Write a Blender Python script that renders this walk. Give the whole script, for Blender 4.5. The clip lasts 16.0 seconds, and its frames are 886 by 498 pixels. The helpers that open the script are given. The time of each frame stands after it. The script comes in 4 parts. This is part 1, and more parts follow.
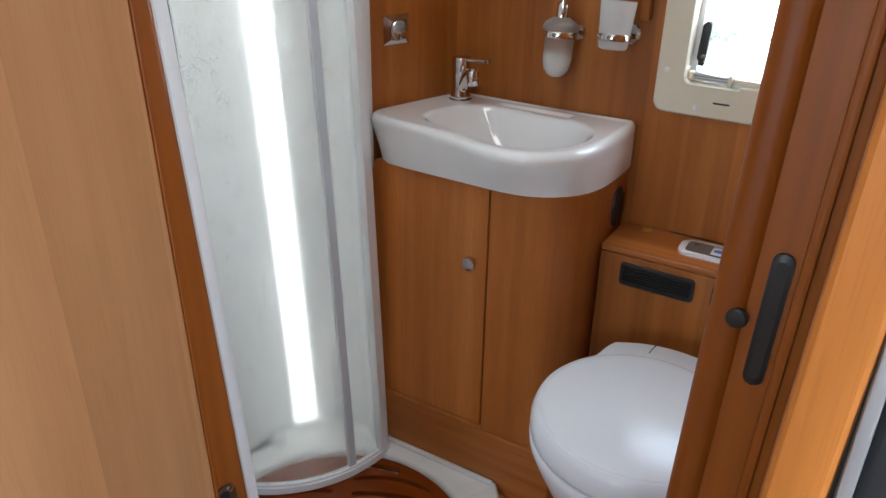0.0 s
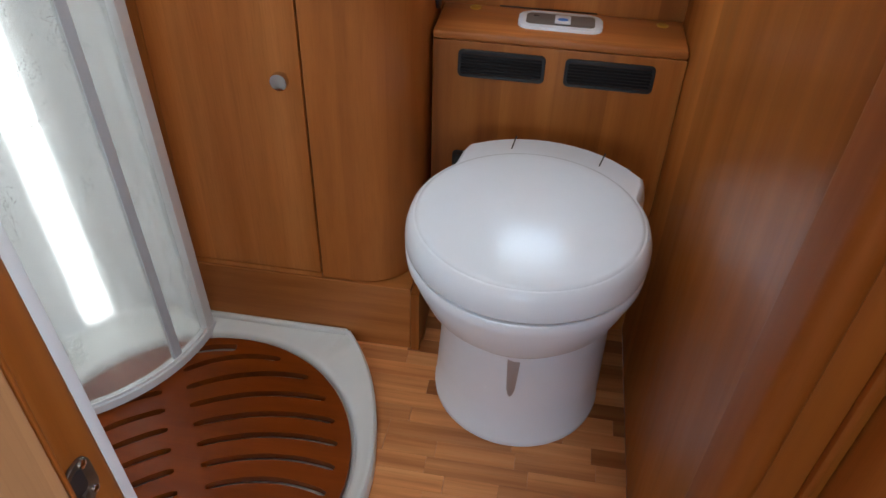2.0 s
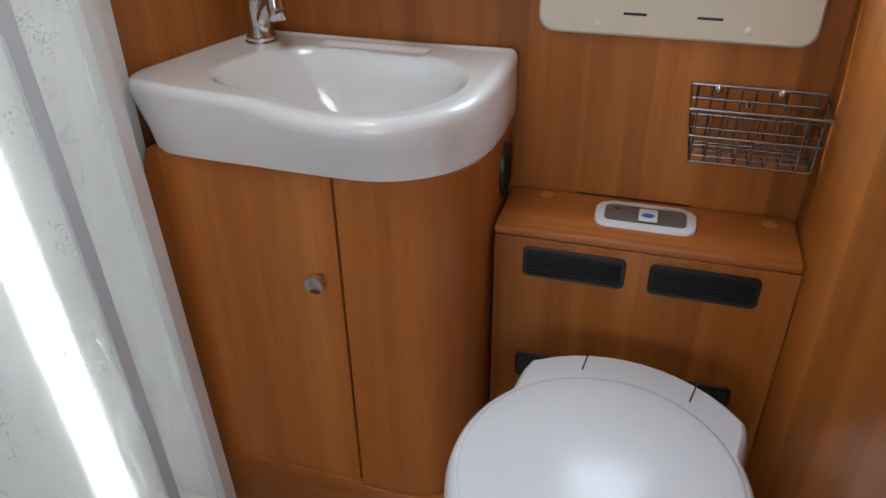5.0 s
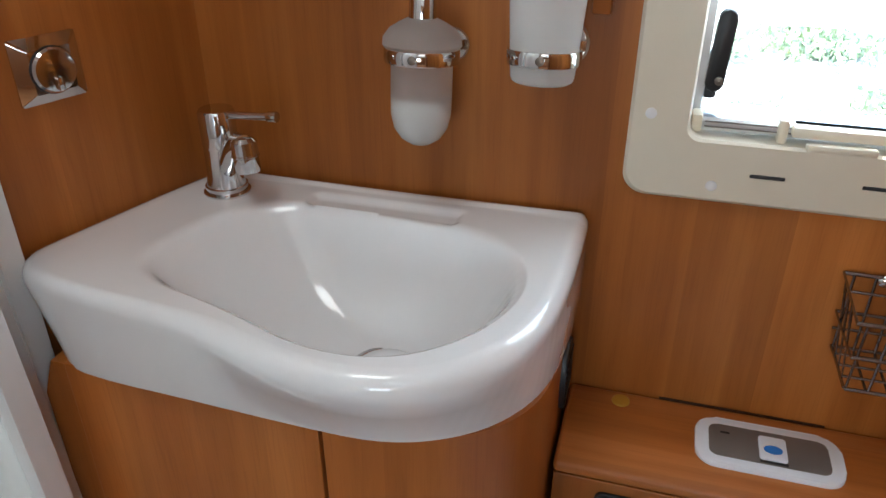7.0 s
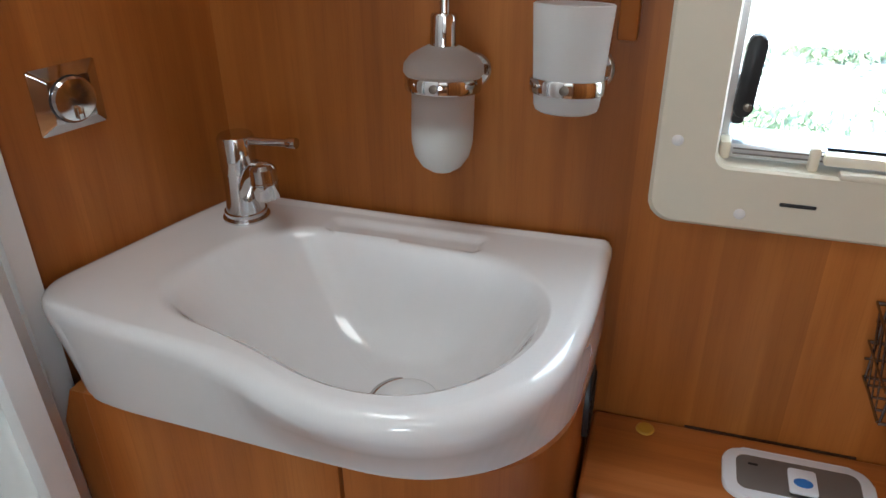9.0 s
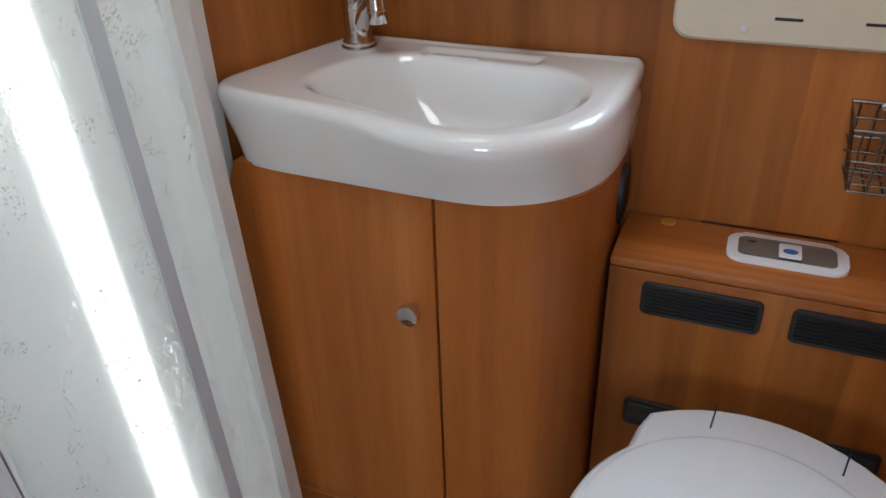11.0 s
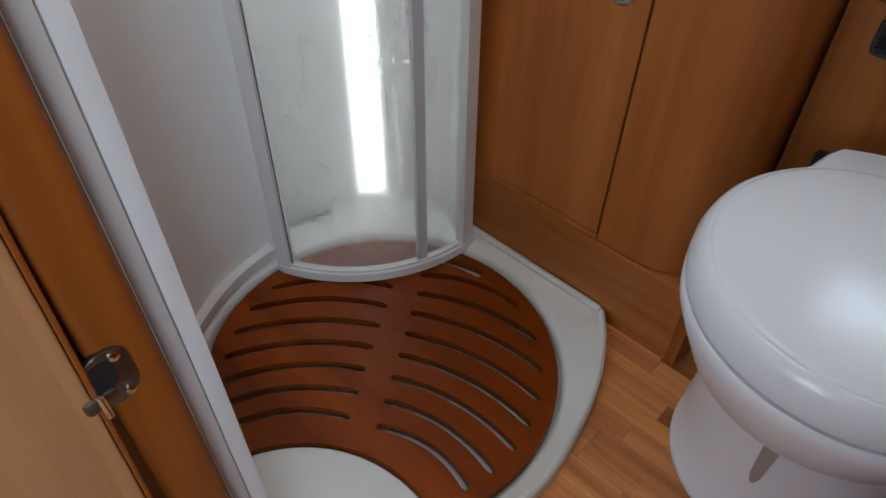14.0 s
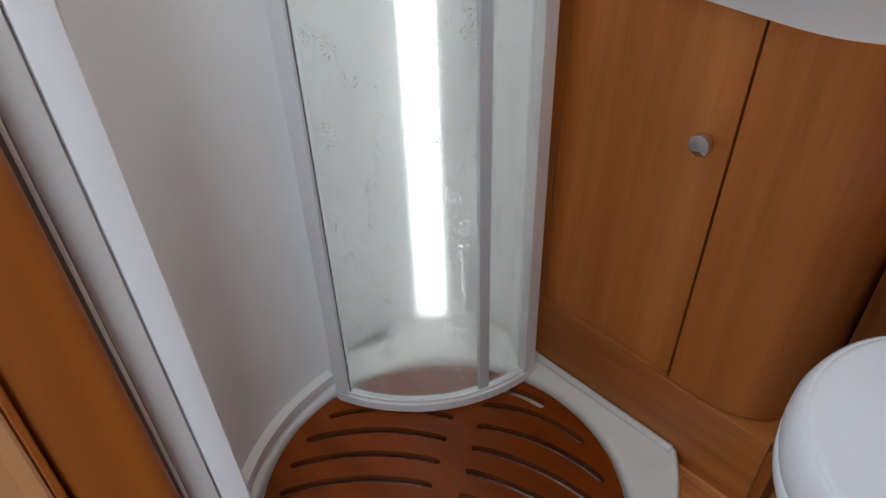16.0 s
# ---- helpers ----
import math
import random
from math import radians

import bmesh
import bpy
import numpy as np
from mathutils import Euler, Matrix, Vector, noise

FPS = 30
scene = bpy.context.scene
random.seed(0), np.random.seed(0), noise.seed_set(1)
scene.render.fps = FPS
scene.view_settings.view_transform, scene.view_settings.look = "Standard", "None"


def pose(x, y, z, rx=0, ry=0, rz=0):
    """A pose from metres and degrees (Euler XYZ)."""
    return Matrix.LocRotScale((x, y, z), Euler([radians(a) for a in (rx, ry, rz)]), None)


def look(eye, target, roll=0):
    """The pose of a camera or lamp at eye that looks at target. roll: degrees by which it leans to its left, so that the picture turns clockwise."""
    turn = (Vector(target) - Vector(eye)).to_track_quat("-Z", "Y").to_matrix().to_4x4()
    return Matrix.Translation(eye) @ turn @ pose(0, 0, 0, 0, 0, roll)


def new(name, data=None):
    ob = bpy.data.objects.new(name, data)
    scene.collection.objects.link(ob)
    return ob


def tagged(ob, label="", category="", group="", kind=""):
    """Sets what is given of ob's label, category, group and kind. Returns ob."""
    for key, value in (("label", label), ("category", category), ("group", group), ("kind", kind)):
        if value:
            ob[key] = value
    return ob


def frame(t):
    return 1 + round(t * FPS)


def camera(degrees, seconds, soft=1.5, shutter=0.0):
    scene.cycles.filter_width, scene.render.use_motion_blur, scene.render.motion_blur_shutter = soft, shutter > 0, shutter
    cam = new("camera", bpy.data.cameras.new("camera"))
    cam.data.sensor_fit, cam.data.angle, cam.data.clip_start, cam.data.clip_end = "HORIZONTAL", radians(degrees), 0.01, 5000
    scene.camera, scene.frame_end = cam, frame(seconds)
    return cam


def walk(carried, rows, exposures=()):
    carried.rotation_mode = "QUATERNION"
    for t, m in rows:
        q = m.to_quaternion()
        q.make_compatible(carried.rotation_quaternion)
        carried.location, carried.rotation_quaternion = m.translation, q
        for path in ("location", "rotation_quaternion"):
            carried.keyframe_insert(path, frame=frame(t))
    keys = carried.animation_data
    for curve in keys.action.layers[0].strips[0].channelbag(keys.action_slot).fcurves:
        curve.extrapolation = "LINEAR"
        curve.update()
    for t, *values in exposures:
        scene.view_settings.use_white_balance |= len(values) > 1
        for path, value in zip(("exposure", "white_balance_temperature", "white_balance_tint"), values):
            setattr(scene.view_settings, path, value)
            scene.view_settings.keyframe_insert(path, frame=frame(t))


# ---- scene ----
cam = camera(61.3, 16.0)
PATH = [
    (0, (0.404, -1.523, 1.343), (-0.528, 0.007, 0.455), 0.9),
    (0.5, (0.293, -1.411, 1.275), (-0.363, 0.168, 0.238), 1.9),
    (1, (0.193, -1.37, 1.253), (-0.18, 0.257, 0.15), 2.1),
    (1.5, (0.156, -1.383, 1.227), (-0.143, 0.205, 0.048), 3.0),
    (2, (0.162, -1.375, 1.186), (-0.062, 0.162, -0.075), 1.8),
    (2.5, (0.183, -1.387, 1.178), (-0.051, 0.107, -0.131), 1.3),
    (3, (0.182, -1.392, 1.182), (-0.053, 0.1, -0.129), 0.8),
    (3.5, (0.193, -1.365, 1.183), (-0.048, 0.177, -0.068), 1.0),
    (4, (0.194, -1.3, 1.202), (-0.102, 0.245, -0.034), 1.1),
    (4.5, (0.214, -1.187, 1.223), (-0.264, 0.352, 0.039), 0.6),
    (5, (0.161, -1.101, 1.236), (-0.33, 0.519, 0.17), -0.8),
    (5.2, (0.113, -1.051, 1.252), (-0.325, 0.574, 0.172), -0.3),
    (7.3, (-0.009, -0.712, 1.242), (-0.512, 0.966, 0.277), 0.3),
    (7.5, (-0.017, -0.705, 1.261), (-0.529, 0.97, 0.295), 0.6),
    (8, (-0.018, -0.702, 1.26), (-0.544, 0.985, 0.324), 0.4),
    (8.2, (-0.017, -0.703, 1.26), (-0.54, 0.98, 0.315), 0.4),
    (10.3, (0.01, -0.81, 1.252), (-0.557, 0.836, 0.269), -2.8),
    (10.5, (0.015, -0.875, 1.241), (-0.543, 0.766, 0.244), -2.3),
    (11, (0.079, -1.011, 1.199), (-0.591, 0.56, 0.159), -2.0),
    (11.5, (0.129, -1.059, 1.161), (-0.676, 0.352, -0.006), -0.3),
    (12, (0.149, -1.108, 1.126), (-0.754, 0.2, -0.089), 1.3),
    (12.5, (0.172, -1.119, 1.097), (-0.747, 0.119, -0.177), 1.4),
    (13, (0.165, -1.137, 1.083), (-0.772, 0.026, -0.247), 2.6),
    (13.5, (0.17, -1.152, 1.068), (-0.763, -0.048, -0.314), 2.6),
    (14, (0.171, -1.158, 1.062), (-0.76, -0.085, -0.345), 2.5),
    (14.5, (0.169, -1.152, 1.068), (-0.77, -0.073, -0.33), 2.7),
    (15, (0.167, -1.147, 1.086), (-0.824, -0.084, -0.289), 2.0),
    (15.5, (0.144, -1.145, 1.102), (-0.891, -0.069, -0.229), 1.4),
    (16, (0.083, -1.113, 1.122), (-1.023, -0.035, -0.148), -0.1),
]
walk(cam, [(t, look(eye, target, roll)) for t, eye, target, roll in PATH],
     exposures=[(t, e, 6050, 5) for t, e in ((0.0, 2.82), (0.5, 2.52), (1.0, 2.66), (1.5, 2.72), (2.0, 2.95), (2.5, 3.1), (3.5, 3.30), (4.0, 3.2), (4.5, 3.1), (5.0, 2.92), (7.5, 2.88), (8.0, 2.82), (11.0, 2.86), (12.0, 2.74), (12.5, 2.6), (13.5, 2.52), (14.5, 2.68), (15.5, 2.70), (16.0, 2.78))])

# ---------------------------------------------------------------- light
world = bpy.data.worlds.new("sky")
scene.world = world
world.use_nodes = True
wn, wl = world.node_tree.nodes, world.node_tree.links
sky = wn.new("ShaderNodeTexSky")
sky.sky_type = "NISHITA"
sky.sun_disc = False
sky.sun_elevation, sky.sun_rotation = radians(50), radians(270)
wl.new(sky.outputs[0], wn["Background"].inputs[0])
wn["Background"].inputs[1].default_value = 0.15
sun = new("sun", bpy.data.lights.new("sun", "SUN"))
sun.data.energy, sun.data.angle, sun.data.color = 4.0, radians(0.6), (1, 0.96, 0.9)
sun.matrix_world = look((-6, 1.5, 7), (0, 0, 0))


def area_light(name, eye, target, sx, sy, watts, tint):
    """Area lamp: daylight at the washroom window, added or unseen light elsewhere."""
    lamp = bpy.data.lights.new(name, "AREA")
    lamp.shape, lamp.size, lamp.size_y, lamp.energy, lamp.color = "RECTANGLE", sx, sy, watts, tint
    ob = new(name, lamp)
    ob.matrix_world = look(eye, target)
    return ob


area_light("daylight_washroom_window", (0.17, 0.075, 1.17), (0.12, -1.0, 0.4), 0.25, 0.26, 0.17, (0.86, 0.95, 1.0))
# Added overhead fill; the ceiling has no opening here.
area_light("daylight_roof_hatch", (-0.33, -0.66, 1.965), (-0.33, -0.66, 0), 0.38, 0.38, 0.45, (1.0, 0.985, 0.95))
# Unseen side source, placed by which faces are lit.
area_light("daylight_entrance", (1.32, -1.95, 1.36), (-0.25, -0.9, 0.80), 0.62, 1.05, 1.9, (0.97, 0.98, 0.98))
# Added rear fill, set at an opening in an unseen wall.
area_light("daylight_rear_window", (0.15, -3.08, 1.25), (0.05, -0.4, 0.6), 0.6, 0.6, 1.4, (0.92, 0.97, 1.0))
# Second added overhead fill, near the doorway, with no hatch built.
area_light("daylight_living_hatch", (0.20, -1.42, 1.965), (0.15, -1.15, 0), 0.5, 0.5, 0.30, (0.92, 0.97, 1.0))


# ---------------------------------------------------------------- materials
def mat_base(name):
    m = bpy.data.materials.new(name)
    m.use_nodes = True
    nt = m.node_tree
    return m, nt.nodes, nt.links, nt.nodes["Principled BSDF"]


def stretched(n, l, scale):
    g = n.new("ShaderNodeNewGeometry")
    mp = n.new("ShaderNodeMapping")
    mp.inputs["Scale"].default_value = scale
    l.new(g.outputs["Position"], mp.inputs["Vector"])
    return mp.outputs[0]


def noise_tex(n, l, vec, scale, detail=4.0, rough=0.55, dist=0.0):
    t = n.new("ShaderNodeTexNoise")
    t.inputs["Scale"].default_value = scale
    t.inputs["Detail"].default_value = detail
    t.inputs["Roughness"].default_value = rough
    t.inputs["Distortion"].default_value = dist
    l.new(vec, t.inputs["Vector"])
    return t.outputs["Fac"]


def ramp(n, l, fac, stops):
    r = n.new("ShaderNodeValToRGB")
    el = r.color_ramp.elements
    while len(el) < len(stops):
        el.new(0.5)
    for e, (p, c) in zip(el, stops):
        e.position, e.color = p, (*c, 1)
    l.new(fac, r.inputs[0])
    return r.outputs[0]


def mixc(n, l, a, b, fac, mode="MIX"):
    x = n.new("ShaderNodeMix")
    x.data_type, x.blend_type = "RGBA", mode
    for sock, v in ((x.inputs["Factor"], fac), (x.inputs["A"], a), (x.inputs["B"], b)):
        if hasattr(v, "is_output"):
            l.new(v, sock)
        else:
            sock.default_value = v if isinstance(v, float) else (*v, 1)
    return x.outputs["Result"]


def bump(n, l, bsdf, height, strength, dist=0.002):
    b = n.new("ShaderNodeBump")
    b.inputs["Strength"].default_value = strength
    b.inputs["Distance"].default_value = dist
    l.new(height, b.inputs["Height"])
    l.new(b.outputs[0], bsdf.inputs["Normal"])


def wood(name, dark, mid, light, along="z", rough=0.38, bands=15.0, shift=0.0, per_piece=False, coat=0.0, fine=1.0, strip=0.095):
    """Veneer: broad bands, cathedral grain and fine pores, all drawn out along one axis."""
    m, n, l, b = mat_base(name)
    k = {"x": 0, "y": 1, "z": 2}[along]
    sc1, sc2, sc3 = [1.0] * 3, [1.0] * 3, [1.0] * 3
    sc1[k], sc2[k], sc3[k] = 0.03, 0.10, 0.02
    v1, v2, v3 = (stretched(n, l, s) for s in (sc1, sc2, sc3))
    if per_piece:
        oi = n.new("ShaderNodeObjectInfo")
        ml = n.new("ShaderNodeMath")
        ml.operation = "MULTIPLY"
        ml.inputs[1].default_value = 37.0
        l.new(oi.outputs["Random"], ml.inputs[0])
        outs = []
        for v in (v1, v2, v3):
            ad = n.new("ShaderNodeVectorMath")
            l.new(v, ad.inputs[0])
            l.new(ml.outputs[0], ad.inputs[1])
            outs.append(ad.outputs[0])
        v1, v2, v3 = outs
    f1 = noise_tex(n, l, v1, bands, 3.0, 0.55)
    f2 = noise_tex(n, l, v2, 60.0, 6.0, 0.6, 0.6)
    f3 = noise_tex(n, l, v3, 700.0, 2.0, 0.5)
    f4 = noise_tex(n, l, v1, bands * 3.7, 1.0, 0.5)
    # the veneer is laid in strips, each cut with its own tone
    dot = n.new("ShaderNodeVectorMath")
    dot.operation = "DOT_PRODUCT"
    dot.inputs[1].default_value = {"x": (0, 1, 1), "y": (1, 0, 1), "z": (1, 0.83, 0)}[along]
    l.new(stretched(n, l, (1, 1, 1)), dot.inputs[0])
    cut = n.new("ShaderNodeMath")
    cut.operation = "MULTIPLY_ADD"
    cut.inputs[1].default_value, cut.inputs[2].default_value = 1 / strip, 0.37
    l.new(dot.outputs["Value"], cut.inputs[0])
    whole = n.new("ShaderNodeMath")
    whole.operation = "FLOOR"
    l.new(cut.outputs[0], whole.inputs[0])
    pick = n.new("ShaderNodeTexWhiteNoise")
    pick.noise_dimensions = "1D"
    l.new(whole.outputs[0], pick.inputs["W"])
    leafy = ramp(n, l, pick.outputs["Value"], [(0.0, (0.77, 0.74, 0.71)), (0.55, (0.98, 0.98, 0.98)), (1.0, (1.20, 1.21, 1.22))])
    base = ramp(n, l, f1, [(0.30 + shift, dark), (0.5 + shift, mid), (0.70 + shift, light)])
    stripe = ramp(n, l, f4, [(0.26, (0.80, 0.76, 0.70)), (0.36, (1, 1, 1)), (0.66, (1, 1, 1)), (0.74, (1.22, 1.24, 1.25))])
    grain = ramp(n, l, f2, [(0.3, (0.80, 0.77, 0.72)), (0.55, (1, 1, 1)), (0.75, (1.08, 1.07, 1.05))])
    pores = ramp(n, l, f3, [(0.36, (0.76, 0.72, 0.68)), (0.47, (1, 1, 1))])
    c = mixc(n, l, base, leafy, 0.0 if per_piece else 0.85 * fine, "MULTIPLY")
    c = mixc(n, l, c, stripe, 0.42 * fine, "MULTIPLY")
    c = mixc(n, l, c, grain, 0.5 * fine, "MULTIPLY")
    c = mixc(n, l, c, pores, 0.32 * fine, "MULTIPLY")
    if per_piece:
        tone = ramp(n, l, oi.outputs["Random"], [(0.0, (0.52, 0.42, 0.35)), (0.09, (0.66, 0.56, 0.49)), (0.15, (0.98, 0.92, 0.89)), (0.6, (1.14, 1.11, 1.10)), (1.0, (1.30, 1.28, 1.28))])
        c = mixc(n, l, c, tone, 1.0, "MULTIPLY")
    l.new(c, b.inputs["Base Color"])
    rr = n.new("ShaderNodeMapRange")
    rr.inputs["To Min"].default_value, rr.inputs["To Max"].default_value = rough - 0.07, rough + 0.1
    l.new(f2, rr.inputs[0])
    l.new(rr.outputs[0], b.inputs["Roughness"])
    b.inputs["Coat Weight"].default_value = coat
    b.inputs["Coat Roughness"].default_value = 0.15
    b.inputs["Specular IOR Level"].default_value = 0.36
    bump(n, l, b, f3, 0.10, 0.0006)
    return m


def plain(name, col, rough, metal=0.0, vary=0.06, scale=40.0, bump_k=0.02, coat=0.0, spec=0.5):
    """Paint, plastic, china or metal with slight mottling and fine relief."""
    m, n, l, b = mat_base(name)
    v = stretched(n, l, (1, 1, 1))
    f1, f2 = noise_tex(n, l, v, scale, 4), noise_tex(n, l, v, scale * 9, 3)
    c = mixc(n, l, tuple(x * (1 - vary) for x in col), tuple(min(1, x * (1 + vary)) for x in col), f1)
    l.new(c, b.inputs["Base Color"])
    rr = n.new("ShaderNodeMapRange")
    rr.inputs["To Min"].default_value, rr.inputs["To Max"].default_value = max(0.02, rough - 0.05), rough + 0.06
    l.new(f1, rr.inputs[0])
    l.new(rr.outputs[0], b.inputs["Roughness"])
    b.inputs["Metallic"].default_value = metal
    b.inputs["Coat Weight"].default_value = coat
    b.inputs["Coat Roughness"].default_value = 0.06
    b.inputs["Specular IOR Level"].default_value = spec
    if bump_k:
        bump(n, l, b, f2, bump_k, 0.0008)
    return m


DARK, MID, LIGHT = (0.262, 0.078, 0.012), (0.36, 0.117, 0.021), (0.47, 0.171, 0.037)
WOOD = wood("cherry_veneer_upright", DARK, MID, LIGHT)
WOOD_CAB = wood("cherry_veneer_cabinet", (0.37, 0.114, 0.021), (0.475, 0.161, 0.034), (0.585, 0.223, 0.058), bands=9.0, rough=0.37)
WOOD_X = wood("cherry_veneer_level", (0.31, 0.098, 0.020), (0.385, 0.125, 0.026), (0.47, 0.170, 0.044), along="x", bands=24.0)
WOOD_PLINTH = wood("cherry_veneer_plinth", (0.42, 0.140, 0.031), (0.51, 0.185, 0.045), (0.60, 0.245, 0.070), along="x", bands=18.0, strip=0.3)
WOOD_RIGHT = wood("cherry_veneer_glossy", DARK, MID, LIGHT, rough=0.30, bands=14.0)
LEAF_WOOD = wood("cherry_veneer_door", (0.31, 0.146, 0.062), (0.385, 0.188, 0.082), (0.45, 0.232, 0.106), bands=9.0, rough=0.42, fine=0.7)
ORANGE = wood("solid_alder_trim", (0.165, 0.040, 0.003), (0.22, 0.058, 0.005), (0.285, 0.084, 0.009), bands=22.0, rough=0.48, coat=0.0, fine=0.45)
STAVE = wood("laminate_stave", (0.44, 0.165, 0.052), (0.60, 0.258, 0.092), (0.68, 0.330, 0.135), along="x", bands=40.0, rough=0.36, per_piece=True)
DUCK = wood("oiled_mahogany", (0.145, 0.024, 0.0008), (0.195, 0.035, 0.0010), (0.255, 0.050, 0.0015), along="x", bands=9.0, rough=0.34)
DUCK.node_tree.nodes["Principled BSDF"].inputs["Specular IOR Level"].default_value = 0.22
DARK_EDGE = plain("dark_joint", (0.05, 0.02, 0.01), 0.6)
CHINA = plain("white_china", (0.83, 0.85, 0.87), 0.07, vary=0.015, bump_k=0.0, coat=0.8)
TOILET_WHITE = plain("white_toilet_plastic", (0.83, 0.885, 0.96), 0.24, vary=0.015, bump_k=0.0, coat=0.08)
TRAY_WHITE = plain("white_tray_plastic", (0.74, 0.74, 0.72), 0.34, vary=0.05, scale=14, bump_k=0.05)
WALL_WHITE = plain("white_shower_wall", (0.80, 0.80, 0.795), 0.45, vary=0.03, scale=6, bump_k=0.03)
ALU_WHITE = plain("white_coated_profile", (0.74, 0.745, 0.75), 0.36, vary=0.03)
PROFILE_WHITE = plain("duller_white_profile", (0.68, 0.68, 0.685), 0.38, vary=0.05, scale=18)
PROFILE_GREY = plain("greyish_profile", (0.52, 0.50, 0.48), 0.45, vary=0.05, scale=20)
ALU = plain("brushed_aluminium", (0.62, 0.63, 0.64), 0.32, metal=0.9)
CHROME = plain("chrome", (0.66, 0.665, 0.67), 0.07, metal=1.0, vary=0.02, bump_k=0.0)
STEEL = plain("worn_steel", (0.20, 0.17, 0.145), 0.38, metal=1.0, vary=0.25, scale=120)
WIRE = plain("dulled_chrome_wire", (0.26, 0.26, 0.265), 0.24, metal=1.0, vary=0.15, scale=90)
BLACK = plain("black_plastic", (0.012, 0.013, 0.016), 0.42, vary=0.2)
GREY = plain("grey_plastic", (0.16, 0.145, 0.135), 0.4)
SILVER = plain("silver_plastic", (0.42, 0.43, 0.46), 0.3, metal=0.5)
BLUE = plain("blue_plastic", (0.03, 0.20, 0.62), 0.3)
CREAM = plain("cream_window_plastic", (0.66, 0.61, 0.50), 0.36, vary=0.03, bump_k=0.04)
CREAM_LIGHT = plain("cream_blind_plastic", (0.78, 0.72, 0.58), 0.4)
BRASS_CAP = plain("yellow_cap", (0.50, 0.27, 0.03), 0.4)
FABRIC = plain("charcoal_fabric", (0.022, 0.022, 0.026), 0.95, vary=0.5, scale=300, bump_k=0.8)
CEIL = plain("cream_ceiling", (0.74, 0.72, 0.68), 0.7)
SOAP = plain("white_soap", (0.80, 0.80, 0.78), 0.35, vary=0.01, bump_k=0.0)


def glass_mat(name, rough, tint, relief=0.0):
    m, n, l, b = mat_base(name)
    b.inputs["Base Color"].default_value = (*tint, 1)
    b.inputs["Transmission Weight"].default_value = 1.0
    b.inputs["Roughness"].default_value = rough
    b.inputs["IOR"].default_value = 1.35
    if relief:
        v = stretched(n, l, (1, 1, 0.8))
        vo = n.new("ShaderNodeTexVoronoi")
        vo.inputs["Scale"].default_value = 210.0
        l.new(v, vo.inputs["Vector"])
        drop = ramp(n, l, vo.outputs["Distance"], [(0.08, (1, 1, 1)), (0.36, (0, 0, 0))])
        patch = ramp(n, l, noise_tex(n, l, stretched(n, l, (1, 1, 0.45)), 38.0, 3), [(0.53, (0, 0, 0)), (0.62, (1, 1, 1))])
        spots = mixc(n, l, drop, patch, 1.0, "MULTIPLY")
        spots.node.label = "spots"
        bump(n, l, b, spots, relief, 0.0008)
    return m


def milky(name, clear, rough, col, relief=0.0):
    """Acrylic or frosted glass: part of the light passes, the rest is scattered."""
    m = glass_mat(name, rough, (0.96, 0.97, 0.96), relief)
    n, l = m.node_tree.nodes, m.node_tree.links
    out = n["Material Output"]
    d, t = n.new("ShaderNodeBsdfDiffuse"), n.new("ShaderNodeBsdfTranslucent")
    for x in (d, t):
        x.inputs[0].default_value = (*col, 1)
    a, b = n.new("ShaderNodeMixShader"), n.new("ShaderNodeMixShader")
    a.inputs[0].default_value, b.inputs[0].default_value = 0.5, clear
    l.new(d.outputs[0], a.inputs[1])
    l.new(t.outputs[0], a.inputs[2])
    l.new(a.outputs[0], b.inputs[1])
    l.new(n["Principled BSDF"].outputs[0], b.inputs[2])
    if relief:
        wet = n.new("ShaderNodeMapRange")
        wet.inputs["To Min"].default_value, wet.inputs["To Max"].default_value = clear, 0.45
        l.new([x for x in n if x.label == "spots"][0].outputs["Result"], wet.inputs[0])
        l.new(wet.outputs[0], b.inputs[0])
        dry = n.new("ShaderNodeMapRange")
        dry.inputs["To Min"].default_value, dry.inputs["To Max"].default_value = rough, 0.20
        l.new([x for x in n if x.label == "spots"][0].outputs["Result"], dry.inputs[0])
        l.new(dry.outputs[0], n["Principled BSDF"].inputs["Roughness"])
    l.new(b.outputs[0], out.inputs[0])
    return m


SCREEN = milky("drop_pattern_acrylic", 0.85, 0.18, (0.67, 0.66, 0.63), 0.5)
FROST = milky("frosted_glass", 0.40, 0.35, (0.90, 0.92, 0.93))
BOTTLE = milky("satin_bottle_glass", 0.66, 0.18, (0.90, 0.91, 0.91))
CLEAR = glass_mat("clear_acrylic", 0.0, (1, 1, 1))
BEAD = glass_mat("clear_raised_drops", 0.0, (1, 1, 1))
BEAD.node_tree.nodes["Principled BSDF"].inputs["IOR"].default_value = 1.49
MULLION = plain("cool_grey_profile", (0.54, 0.57, 0.61), 0.4, vary=0.03)


def glow_mat(name, col, strength):
    m, n, l, b = mat_base(name)
    b.inputs["Base Color"].default_value = (0.8, 0.8, 0.8, 1)
    b.inputs["Emission Color"].default_value = (*col, 1)
    b.inputs["Emission Strength"].default_value = strength
    return m


# Glow of the added strip that stands for the bright streak.
STREAK_GLOW = glow_mat("streak_glow", (1.0, 1.0, 0.96), 0.34)

# ---------------------------------------------------------------- mesh helpers
OFF = {}


def thing(name, base, label, category, group="", kind=""):
    e = new(name)
    e.location = base
    e.empty_display_size = 0.05
    OFF[e.name] = Vector(base)
    return tagged(e, label, category, group, kind)


